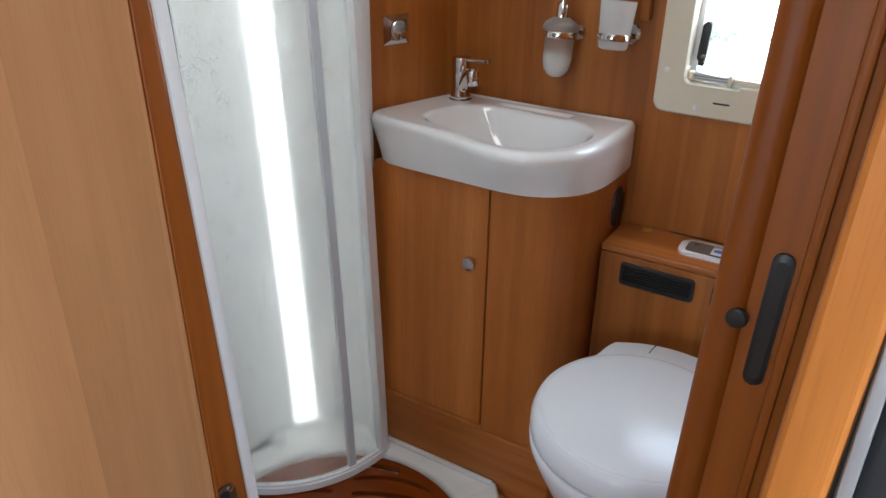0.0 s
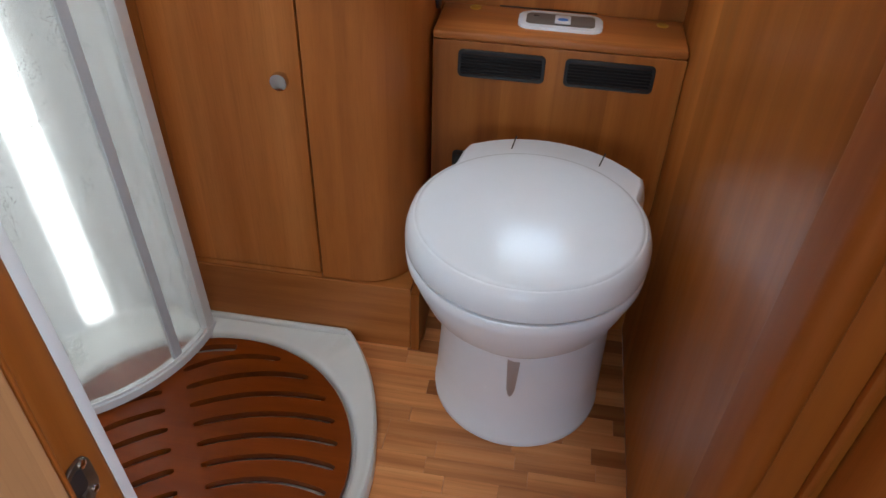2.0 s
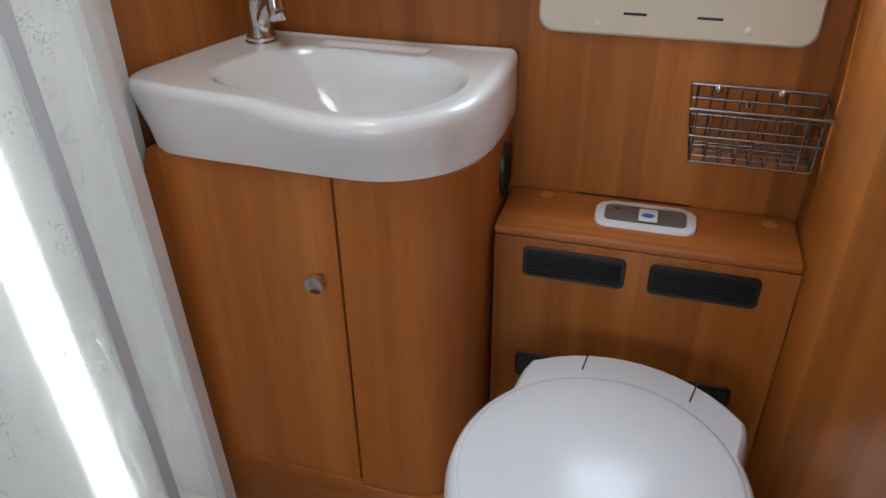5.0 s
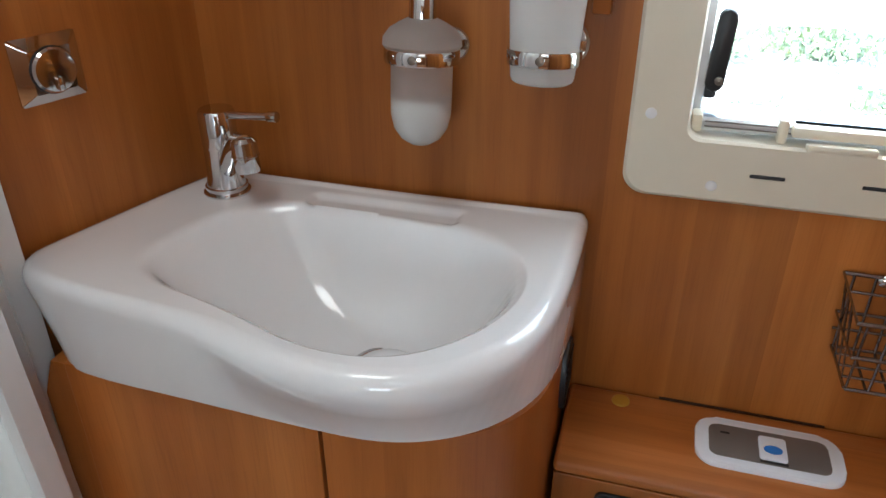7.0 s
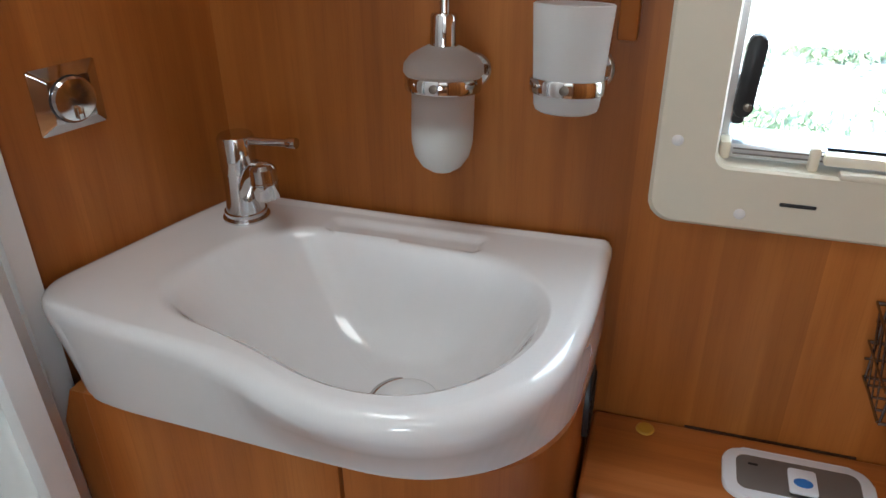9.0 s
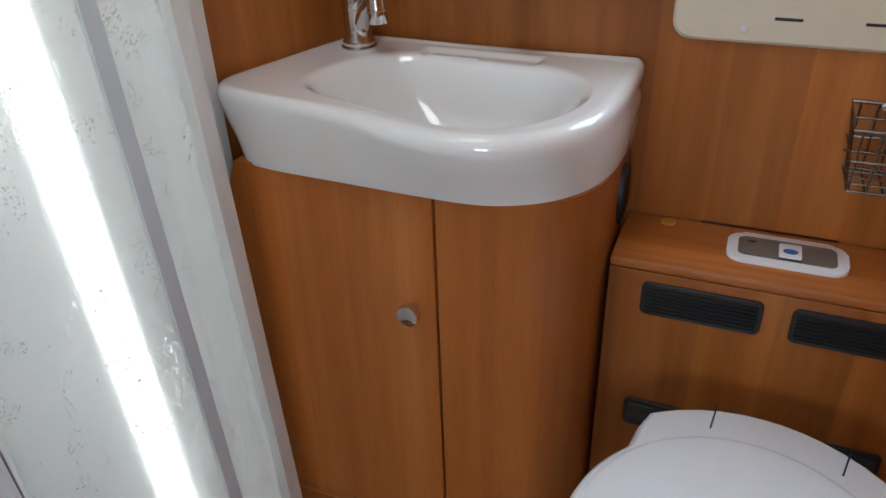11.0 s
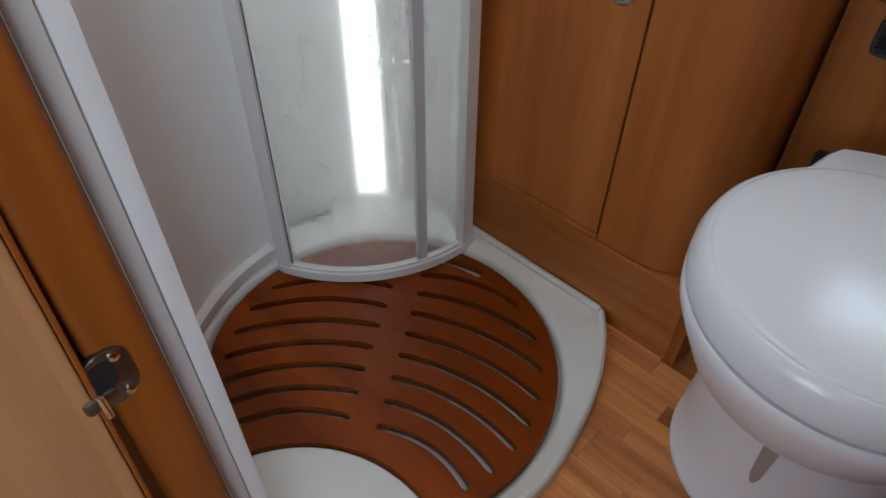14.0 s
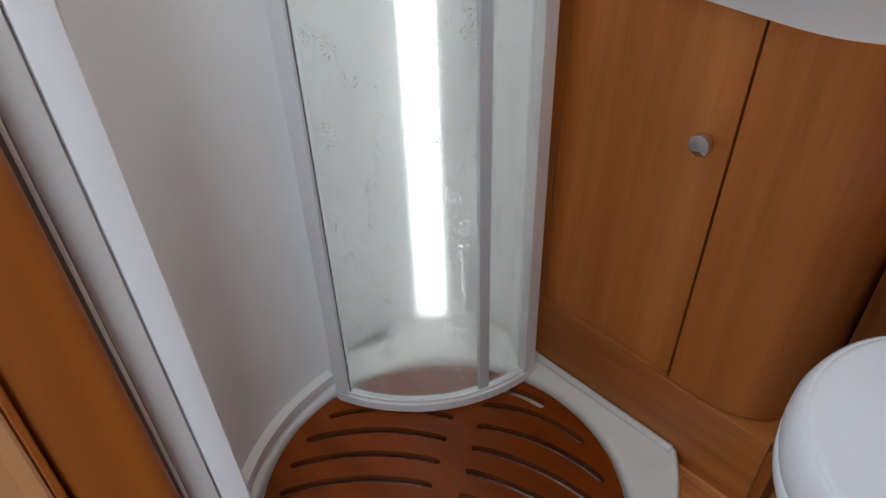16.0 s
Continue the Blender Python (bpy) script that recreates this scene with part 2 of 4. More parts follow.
def mesh_of(name, bm, material, smooth=35):
    bmesh.ops.recalc_face_normals(bm, faces=bm.faces)
    me = bpy.data.meshes.new(name)
    bm.to_mesh(me)
    bm.free()
    me.materials.append(material)
    if smooth:
        for p in me.polygons:
            p.use_smooth = True
        me.set_sharp_from_angle(angle=radians(smooth))
    return me


def part(name, bm, material, parent=None, label="", smooth=35):
    ob = new(name, mesh_of(name, bm, material, smooth))
    if parent:
        ob.parent = parent
        if parent.name in OFF:
            ob.matrix_parent_inverse = Matrix.Translation(-OFF[parent.name])
    if label:
        ob["label"] = label
    return ob


def setting(name, bm, material, label, category, smooth=35):
    return tagged(part(name, bm, material, smooth=smooth), label, category, kind="structure")


def box(x0, x1, y0, y1, z0, z1, bevel=0.0, seg=2, bm=None):
    out = bm or bmesh.new()
    r = bmesh.ops.create_cube(out, size=1)
    m = Matrix.Translation(((x0 + x1) / 2, (y0 + y1) / 2, (z0 + z1) / 2)) @ Matrix.Diagonal((x1 - x0, y1 - y0, z1 - z0, 1))
    bmesh.ops.transform(out, matrix=m, verts=r["verts"])
    if bevel:
        es = list({e for v in r["verts"] for e in v.link_edges})
        bmesh.ops.bevel(out, geom=es, offset=bevel, segments=seg, affect="EDGES", profile=0.5)
    return out


def prism(outline, z0, z1, bevel=0.0, m=None, bm=None, seg=2):
    """An outline in plan, raised from z0 to z1, with rounded rims."""
    out = bm or bmesh.new()
    lo = [out.verts.new((x, y, z0)) for x, y in outline]
    hi = [out.verts.new((x, y, z1)) for x, y in outline]
    n = len(outline)
    out.faces.new(lo[::-1])
    top = out.faces.new(hi)
    for i in range(n):
        out.faces.new((lo[i], lo[(i + 1) % n], hi[(i + 1) % n], hi[i]))
    vs = lo + hi
    if bevel:
        r = bmesh.ops.bevel(out, geom=list(top.edges), offset=bevel, segments=seg, affect="EDGES", profile=0.5)
        vs = [v for v in lo if v.is_valid] + [v for v in hi if v.is_valid] + [v for v in r["verts"] if v.is_valid]
        vs = list(dict.fromkeys(vs))
    if m is not None:
        bmesh.ops.transform(out, matrix=m, verts=vs)
    return out


def rounded(w, h, r, seg=6):
    """A rectangle with round corners, about the origin."""
    pts = []
    for cx, cy, a0 in ((w / 2 - r, h / 2 - r, 0), (-w / 2 + r, h / 2 - r, 90), (-w / 2 + r, -h / 2 + r, 180), (w / 2 - r, -h / 2 + r, 270)):
        for i in range(seg + 1):
            a = radians(a0 + 90 * i / seg)
            pts.append((cx + r * math.cos(a), cy + r * math.sin(a)))
    return pts


def disc(r, n=32, ry=None):
    return [(r * math.cos(2 * math.pi * i / n), (ry or r) * math.sin(2 * math.pi * i / n)) for i in range(n)]


def loft(rings, close_lo=True, close_hi=True, bm=None):
    """Rings of equally many points, joined one to the next."""
    out = bm or bmesh.new()
    vv = [[out.verts.new(p) for p in ring] for ring in rings]
    n = len(rings[0])
    for a, b in zip(vv, vv[1:]):
        for i in range(n):
            out.faces.new((a[i], a[(i + 1) % n], b[(i + 1) % n], b[i]))
    if close_lo:
        out.faces.new(vv[0][::-1])
    if close_hi:
        out.faces.new(vv[-1])
    return out


def lathe(profile, m=None, n=32, bm=None):
    """Radius and height pairs, turned about the z axis."""
    out = bm or bmesh.new()
    rings = [[(max(r, 1e-4) * math.cos(2 * math.pi * i / n), max(r, 1e-4) * math.sin(2 * math.pi * i / n), z) for i in range(n)] for r, z in profile]
    if m is not None:
        rings = [[m @ Vector(p) for p in ring] for ring in rings]
    return loft(rings, bm=out)


def tube(points, radius, n=8, bm=None, closed=False):
    out = bm or bmesh.new()
    pts = [Vector(p) for p in points]
    rings = []
    for i, p in enumerate(pts):
        a = pts[i - 1] if (i or closed) else p
        b = pts[(i + 1) % len(pts)] if (i + 1 < len(pts) or closed) else p
        d = (b - a).normalized()
        up = Vector((0, 0, 1)) if abs(d.z) < 0.9 else Vector((1, 0, 0))
        s = d.cross(up).normalized()
        u = s.cross(d)
        rings.append([p + radius * (math.cos(2 * math.pi * k / n) * s + math.sin(2 * math.pi * k / n) * u) for k in range(n)])
    if closed:
        rings.append(rings[0])
        vv = [[out.verts.new(q) for q in ring] for ring in rings[:-1]]
        for i in range(len(vv)):
            a, b = vv[i], vv[(i + 1) % len(vv)]
            for k in range(n):
                out.faces.new((a[k], a[(k + 1) % n], b[(k + 1) % n], b[k]))
        return out
    return loft(rings, bm=out)


def arc_strip(cx, cy, r0, r1, a0, a1, z0, z1, n=40, bm=None):
    """A bent bar: part of a ring between two radii and two angles."""
    out = bm or bmesh.new()
    prev = None
    ends = []
    for i in range(n + 1):
        a = radians(a0 + (a1 - a0) * i / n)
        c, s = math.cos(a), math.sin(a)
        q = [out.verts.new((cx + r * c, cy + r * s, z)) for r, z in ((r0, z0), (r1, z0), (r1, z1), (r0, z1))]
        if prev:
            for k in range(4):
                out.faces.new((prev[k], prev[(k + 1) % 4], q[(k + 1) % 4], q[k]))
        prev = q
        if i in (0, n):
            ends.append(q)
    for q in ends:
        out.faces.new(q)
    return out


def smooth_loop(pts, times=3):
    for _ in range(times):
        q = []
        for i, (x, y) in enumerate(pts):
            u, v = pts[(i + 1) % len(pts)]
            q += [(0.75 * x + 0.25 * u, 0.75 * y + 0.25 * v), (0.25 * x + 0.75 * u, 0.25 * y + 0.75 * v)]
        pts = q
    return pts


def reach(poly, c, a):
    """How far the outline lies from c in the direction a."""
    dx, dy = math.cos(a), math.sin(a)
    best = 0
    for i, (x0, y0) in enumerate(poly):
        x1, y1 = poly[(i + 1) % len(poly)]
        ex, ey = x1 - x0, y1 - y0
        den = dx * ey - dy * ex
        if abs(den) < 1e-12:
            continue
        t = ((x0 - c[0]) * ey - (y0 - c[1]) * ex) / den
        u = ((x0 - c[0]) * dy - (y0 - c[1]) * dx) / den
        if t > 0 and -1e-9 <= u <= 1 + 1e-9:
            best = max(best, t)
    return best


# ---------------------------------------------------------------- setting
HIGH = 1.98
RX = 0.392          # washroom side wall


def wall_with_hole(x0, x1, z0, z1, hx0, hx1, hz0, hz1, y0, y1):
    bm = bmesh.new()
    for a, b, c, d in ((x0, hx0, z0, z1), (hx1, x1, z0, z1), (hx0, hx1, z0, hz0), (hx0, hx1, hz1, z1)):
        box(a, b, y0, y1, c, d, bm=bm)
    return bm


setting("wall_north", wall_with_hole(-0.95, RX + 0.03, 0, HIGH, 0.02, 0.318, 0.968, 1.325, 0.0, 0.032), WOOD,
        "cherry veneer wall with a framed window", "wall", 0)
setting("wall_east", box(RX, RX + 0.028, -1.0, 0.0, 0, HIGH), WOOD_RIGHT, "glossy cherry veneer side wall beside the toilet", "wall", 0)
wl_dir = Vector((-0.091, -0.270, 0)).normalized()
wl_out = Vector((wl_dir.y, -wl_dir.x, 0))
p0, p1 = Vector((-0.494, 0, 0)), Vector((-0.494, 0, 0)) + wl_dir * 0.284
quad = [p0, p1, p1 + wl_out * 0.03, p0 + wl_out * 0.03]
setting("wall_west", prism([(p.x, p.y) for p in quad], 0.0, HIGH), WOOD, "cherry veneer wall panel behind the washbasin", "wall", 0)

# moulded white shower wall, round in plan
SHC = (-0.338, -0.611)
inner = [(-0.56, -0.272), (-0.655, -0.272), (-0.790, -0.440), (-0.790, -0.590), (-0.746, -0.597)]
inner += [(SHC[0] + 0.407 * math.cos(radians(a)), SHC[1] + 0.407 * math.sin(radians(a))) for a in range(180, 262, 4)]
inner += [(-0.235, -1.018)]
shell = [(-0.235, -1.030), (-0.60, -1.030), (-0.78, -0.90), (-0.82, -0.60), (-0.82, -0.245), (-0.56, -0.245)]
setting("shower_wall", prism(inner + shell, 0.0, HIGH), WALL_WHITE, "matt white moulded shower wall", "wall", 40)
# Unseen wall added to stop light leaking in behind the shower.
setting("wall_hull", box(-0.98, -0.95, -1.06, 0.03, 0, HIGH), WALL_WHITE, "unseen wall stopping light behind the shower", "wall", 0)
# low skirting of the shower wall
setting("shower_skirting", arc_strip(*SHC, 0.388, 0.4065, 180, 255, 0.03, 0.052, 36), TRAY_WHITE, "white rounded skirting round the shower tray", "trim", 40)

# Unseen ceiling and room behind, added to close the space and hold the light.
setting("ceiling", box(-0.95, 0.45, -1.06, 0.03, HIGH, HIGH + 0.03), CEIL, "unseen plain ceiling closing the washroom", "ceiling", 0)
setting("ceiling_living", box(-1.35, 1.35, -3.13, -1.06, HIGH, HIGH + 0.03), CEIL, "unseen ceiling enclosing the space behind", "ceiling", 0)
setting("wall_living_west", box(-1.38, -1.35, -3.1, -1.0, 0, HIGH), LEAF_WOOD, "unseen wall enclosing the space behind", "wall", 0)
bm = bmesh.new()
for y0, y1, z0, z1 in ((-3.1, -2.28, 0, HIGH), (-1.62, -1.0, 0, HIGH), (-2.28, -1.62, 1.92, HIGH), (-2.28, -1.62, 0, 0.80)):
    box(1.35, 1.38, y0, y1, z0, z1, bm=bm)
setting("wall_living_east", bm, LEAF_WOOD, "unseen wall with an opening for the side light", "wall", 0)
setting("wall_south", wall_with_hole(-1.35, 1.35, 0, HIGH, -0.16, 0.46, 0.93, 1.57, -3.13, -3.1), LEAF_WOOD, "unseen wall with an opening behind the added rear fill", "wall", 0)
setting("partition_west", box(-1.35, -0.30, -1.06, -1.025, 0, HIGH), LEAF_WOOD, "unseen partition closing the space beside the doorway", "wall", 0)
setting("partition_east", box(0.50, 1.35, -1.08, -1.045, 0, HIGH), LEAF_WOOD, "unseen partition closing the space beside the doorway", "wall", 0)
setting("door_header", box(-0.30, 0.50, -1.085, -1.02, 1.90, HIGH), ORANGE, "orange-brown door header", "trim", 0)


def leaned(root, kx, ky, z0):
    """Tilt the upright parts of a thing by kx, ky per metre of height about z0."""
    done = set()
    for ob in list(root.children) + [c for k in root.children for c in k.children]:
        if ob.data.name not in done:
            done.add(ob.data.name)
            for v in ob.data.vertices:
                d = v.co.z - z0
                v.co.x += kx * d
                v.co.y += ky * d


# floor: a base, with laminate staves on it
floor = setting("floor", box(-1.38, 1.38, -3.13, 0.03, -0.06, -0.022), DARK_EDGE, "warm beech laminate floor laid in short staves", "floor", 0)

def moved(root, m):
    """Shift or turn all parts of a thing where it stands."""
    for ob in list(root.children) + [c for k in root.children for c in k.children]:
        ob.data.transform(m)


# ---------------------------------------------------------------- window
win = thing("window_1", (0.169, 0.0, 0.92), "cream plastic framed window with roller blind rail", "window", kind="structure")


def ring_prism(outer, innr, y0, y1, cx, cz, bevel=0.004):
    """A flat frame standing in the xz plane, from y0 (room side) back to y1."""
    b = bmesh.new()
    n = len(outer)
    def v(p, y, k=1.0):
        return b.verts.new((cx + p[0] * k, y, cz + p[1] * k))
    rows = [[v(p, y1) for p in outer], [v(p, y0 + bevel) for p in outer], [v((p[0] * 0.982, p[1] * 0.982), y0) for p in outer],
            [v((p[0] * 1.015, p[1] * 1.015), y0) for p in innr], [v(p, y0 + 0.003) for p in innr], [v(p, y1 + 0.03) for p in innr]]
    for r0, r1 in zip(rows, rows[1:]):
        for i in range(n):
            b.faces.new((r0[i], r0[(i + 1) % n], r1[(i + 1) % n], r1[i]))
    return b


WX, WZ = 0.169, 1.147
part("window_frame", ring_prism(rounded(0.376, 0.45, 0.024, 8), rounded(0.262, 0.322, 0.014, 8), -0.013, 0.0, WX, WZ), CREAM, win, "cream plastic inner frame")
part("outer_frame", ring_prism(rounded(0.270, 0.330, 0.012, 8), rounded(0.240, 0.300, 0.012, 8), 0.032, 0.045, WX, WZ), ALU, win, "grey aluminium outer frame")
pane = part("pane", box(WX - 0.135, WX + 0.135, 0.044, 0.047, WZ - 0.165, WZ + 0.165), CLEAR, win, "clear acrylic pane", 0)
pane.visible_shadow = False
rail = part("blind_rail", box(0.040, 0.298, 0.004, 0.022, 0.990, 1.004, 0.002), ALU, win, "aluminium roller blind rail")
for zz in (0.994, 0.999):
    part("rail_groove", box(0.052, 0.288, 0.0028, 0.0042, zz, zz + 0.0012), GREY, rail, smooth=0)
part("end_cap", box(0.0395, 0.050, 0.002, 0.024, 0.988, 1.006, 0.003), CREAM_LIGHT, rail)
part("rail_clip", box(0.118, 0.127, -0.004, 0.022, 0.985, 1.009, 0.003), CREAM_LIGHT, win, "cream blind clip")
part("rail_clip", box(0.222, 0.231, -0.004, 0.022, 0.985, 1.009, 0.003), CREAM_LIGHT, win, "cream blind clip")
part("blind_grip", box(0.130, 0.219, -0.006, 0.018, 0.993, 1.004, 0.003), CREAM_LIGHT, win, "cream blind pull bar")
part("blind_pull", box(0.144, 0.205, -0.014, -0.002, 0.983, 0.991, 0.003), CREAM, win, "cream pull lip")
for x0, x1 in ((0.100, 0.132), (0.199, 0.233)):
    part("slot", box(x0, x1, -0.0142, -0.011, 0.9525, 0.9562, 0.001), BLACK, win, "dark drain slot", 0)
for x, z in ((0.001, 1.008), (0.067, 0.940), (0.268, 0.942)):
    part("screw_cap", lathe([(0.0055, 0), (0.0055, 0.001), (0.0035, 0.0022), (0.0001, 0.0025)], pose(x, -0.0126, z, 90, 0, 0), 16), ALU_WHITE, win, "white screw cap")
latch = part("window_latch", box(0.044, 0.060, 0.034, 0.046, 1.012, 1.060, 0.004), BLACK, win, "black window latch")
part("lever", prism([(x * 1.0, y) for x, y in rounded(0.017, 0.078, 0.0082, 6)], -0.006, 0.006, 0.003, pose(0.057, 0.026, 1.062, 90, 3, 0)), BLACK, latch, "black plastic lever")
part("latch_screw", lathe([(0.004, 0), (0.004, 0.003), (0.0001, 0.004)], pose(0.059, 0.0195, 1.035, 90, 0, 0), 12), STEEL, latch)

# what lies outside: pale ground, hedges and the bright distance
setting("ground", box(-60, 60, -60, 60, -0.75, -0.70), plain("pale_gravel", (0.55, 0.54, 0.50), 0.9, vary=0.2, scale=3), "pale sunlit gravel ground", "ground", 0)
HEDGE = plain("hedge_leaves", (0.40, 0.48, 0.32), 0.8, vary=0.3, scale=12)
rng = random.Random(5)


def bush(x, y, w, h):
    b = bmesh.new()
    for _ in range(1500):
        p = Vector((rng.gauss(0, w * 0.36), rng.gauss(0, 0.3), abs(rng.gauss(h * 0.42, h * 0.28))))
        q = Matrix.Translation(p + Vector((x, y, -0.7))) @ Euler((rng.random() * 6, rng.random() * 6, rng.random() * 6)).to_matrix().to_4x4()
        k = 0.025 + 0.04 * rng.random()
        vs = [b.verts.new(q @ Vector(c)) for c in ((-k, 0, 0), (0, -k * 0.5, 0.01), (k, 0, 0), (0, k * 0.5, 0.01))]
        b.faces.new(vs)
    tagged(part("bush", b, HEDGE, smooth=0), "low green bush on the pale ground", "bush", "bushes outside")


for x, y, w, h in ((-0.9, 5.2, 0.7, 0.22), (0.2, 7.2, 0.7, 0.3), (1.5, 7.6, 0.9, 0.3), (0.75, 4.6, 0.5, 0.25), (1.9, 5.4, 0.6, 0.2), (0.3, 10.5, 1.4, 0.55), (2.6, 10.8, 1.5, 0.6), (-2.6, 10.0, 1.5, 0.5), (4.6, 11.5, 1.4, 0.7)):
    bush(x, y, w, h)
tagged(part("building", box(0.2, 4.5, 19, 22, -0.7, 1.9, 0.05), plain("grey_blue_cladding", (0.30, 0.36, 0.42), 0.6), smooth=0), "low grey-blue building far beyond the hedges", "building")

# ---------------------------------------------------------------- washbasin unit
plinth = thing("plinth", (-0.30, -0.15, 0), "cherry veneer plinth under the washbasin cabinet", "plinth")
part("body", box(-0.574, -0.062, -0.279, -0.002, 0, 0.170, 0.0015), WOOD_PLINTH, plinth, smooth=0)
part("end_strip", box(-0.061, -0.043, -0.282, -0.002, 0, 0.160, 0.001), WOOD, plinth, "upright veneer end strip", 0)

cab = thing("washbasin_cabinet", (-0.30, -0.15, 0.175), "cherry veneer washbasin cabinet with one curved side", "cabinet")
FY = -0.277
cc, cr = (-0.172, FY + 0.117), 0.117
front = [(-0.243, FY)] + [(cc[0] + cr * math.sin(radians(a)), cc[1] - cr * math.cos(radians(a))) for a in range(0, 91, 6)] + [(-0.055, -0.003), (-0.243, -0.003)]
hollow = front[:-1] + [(-0.071, -0.003)] + [(cc[0] + (cr - 0.016) * math.sin(radians(a)), cc[1] - (cr - 0.016) * math.cos(radians(a))) for a in range(90, -1, -6)] + [(-0.243, FY + 0.016)]
part("curved_panel", prism(hollow, 0.175, 0.790, 0.0), WOOD_CAB, cab, "bent veneer corner panel", 40)
part("carcass", box(-0.516, -0.2455, -0.262, -0.003, 0.175, 0.755), DARK_EDGE, cab, smooth=0)
stile = bmesh.new()
prism([(-0.552, 0.172), (-0.5175, 0.172), (-0.5175, 0.789), (-0.534, 0.789), (-0.552, 0.745)], 0, 0.018, 0.0, pose(0, FY + 0.021, 0, 90, 0, 0), bm=stile)
part("stile", stile, WOOD, cab, "narrow upright stile cut back at the top", 0)
part("bottom_rail", box(-0.5170, -0.2455, FY, -0.262, 0.172, 0.183, 0.001), WOOD_CAB, cab, smooth=0)
door = part("cabinet_door", box(-0.5145, -0.2468, FY - 0.001, -0.262, 0.1865, 0.793, 0.0012), WOOD_CAB, cab, "flat veneer door", 0)
part("knob", lathe([(0.006, 0), (0.006, 0.010), (0.0075, 0.013), (0.0145, 0.015), (0.0155, 0.018), (0.0155, 0.025), (0.0145, 0.0275), (0.011, 0.0285), (0.0001, 0.029)], pose(-0.277, FY - 0.001, 0.616, 90, 0, 0)), CHROME, door, "round chrome knob")
grille = part("oval_grille", prism(disc(0.030, 28, 0.046), 0, 0.006, 0.002, pose(-0.055, -0.052, 0.712, 90, 0, 90)), BLACK, cab, "black oval air grille")
for k in range(7):
    part("slat", box(-0.049, -0.0476, -0.076, -0.028, 0.686 + k * 0.008, 0.689 + k * 0.008), BLACK, grille, smooth=0)

# washbasin
basin = thing("washbasin", (-0.28, -0.15, 0.79), "white glossy corner washbasin with a bowed front", "washbasin")
top_o = [(-0.486, -0.004), (-0.494, -0.004), (-0.497, -0.012), (-0.518, -0.070), (-0.541, -0.150), (-0.560, -0.218), (-0.565, -0.243), (-0.548, -0.268), (-0.50, -0.282), (-0.40, -0.293), (-0.335, -0.302), (-0.28, -0.322),
         (-0.22, -0.334), (-0.165, -0.331), (-0.115, -0.310), (-0.075, -0.265), (-0.055, -0.205), (-0.048, -0.13), (-0.047, -0.06), (-0.047, -0.012), (-0.047, -0.003), (-0.056, -0.003)]
low_o = [(-0.494, -0.004), (-0.514, -0.070), (-0.530, -0.150), (-0.534, -0.225), (-0.530, -0.258), (-0.508, -0.279), (-0.46, -0.286), (-0.38, -0.288), (-0.31, -0.291), (-0.25, -0.293),
         (-0.19, -0.293), (-0.145, -0.281), (-0.100, -0.253), (-0.068, -0.210), (-0.052, -0.160), (-0.047, -0.10), (-0.047, -0.05), (-0.047, -0.012), (-0.047, -0.003), (-0.056, -0.003)]
bowl_o = [(-0.37, -0.072), (-0.415, -0.115), (-0.438, -0.175), (-0.436, -0.222), (-0.400, -0.249), (-0.35, -0.260), (-0.30, -0.275), (-0.25, -0.295), (-0.20, -0.299), (-0.155, -0.284), (-0.115, -0.243),
          (-0.093, -0.185), (-0.100, -0.132), (-0.135, -0.095), (-0.18, -0.078), (-0.28, -0.072)]
BC = (-0.24, -0.165)
top_s, low_s, bowl_s = [smooth_loop(p, 2) for p in (top_o, low_o, bowl_o)]
ANG = [2 * math.pi * i / 288 for i in range(288)]
rt, rl, rb = ([reach(p, BC, a) for a in ANG] for p in (top_s, low_s, bowl_s))


def ring(fn, z, c=BC):
    out = []
    for i, a in enumerate(ANG):
        r = fn(i)
        out.append((c[0] + r * math.cos(a), c[1] + r * math.sin(a), z))
    return out


ZT = 0.890
DRAIN = (-0.216, -0.184)
DEEP = 0.113


def bowl_ring(k, z):
    out = []
    for i, a in enumerate(ANG):
        x, y = BC[0] + rb[i] * math.cos(a), BC[1] + rb[i] * math.sin(a)
        out.append((DRAIN[0] + (x - DRAIN[0]) * k, DRAIN[1] + (y - DRAIN[1]) * k, z))
    return out


def ease(v):
    v = min(1.0, max(0.0, v))
    return v * v * (3 - 2 * v)


def soap_hollow(p):
    """The shallow soap hollow moulded into the top behind the bowl."""
    dx, dy = abs(p[0] + 0.262) - 0.078, abs(p[1] + 0.053) - 0.009
    d = math.hypot(max(dx, 0), max(dy, 0))
    return (p[0], p[1], p[2] - 0.0055 * ease(1 - d / 0.011) + 0.0032 * ease((p[1] + 0.021) / 0.006))


def edge_in(i):
    return rt[i] - 0.016


def edge_bowl(i):
    return min(rb[i] + 0.009, rt[i] - 0.018)


rings = [ring(lambda i: rl[i] - 0.012, 0.793), ring(lambda i: rl[i] - 0.001, 0.790), ring(lambda i: rl[i], 0.795), ring(lambda i: 0.35 * rl[i] + 0.65 * rt[i], 0.840), ring(lambda i: rt[i] - 0.001, 0.864), ring(lambda i: rt[i], ZT - 0.016),
         ring(lambda i: rt[i] - 0.0015, ZT - 0.0095), ring(lambda i: rt[i] - 0.005, ZT - 0.0045), ring(lambda i: rt[i] - 0.010, ZT - 0.0012), ring(edge_in, ZT)]
rings[5:] = [[soap_hollow(p) for p in r] for r in rings[5:]]
for k in range(1, 15):
    rings.append([soap_hollow(p) for p in ring(lambda i: edge_in(i) + (edge_bowl(i) - edge_in(i)) * k / 15, ZT)])
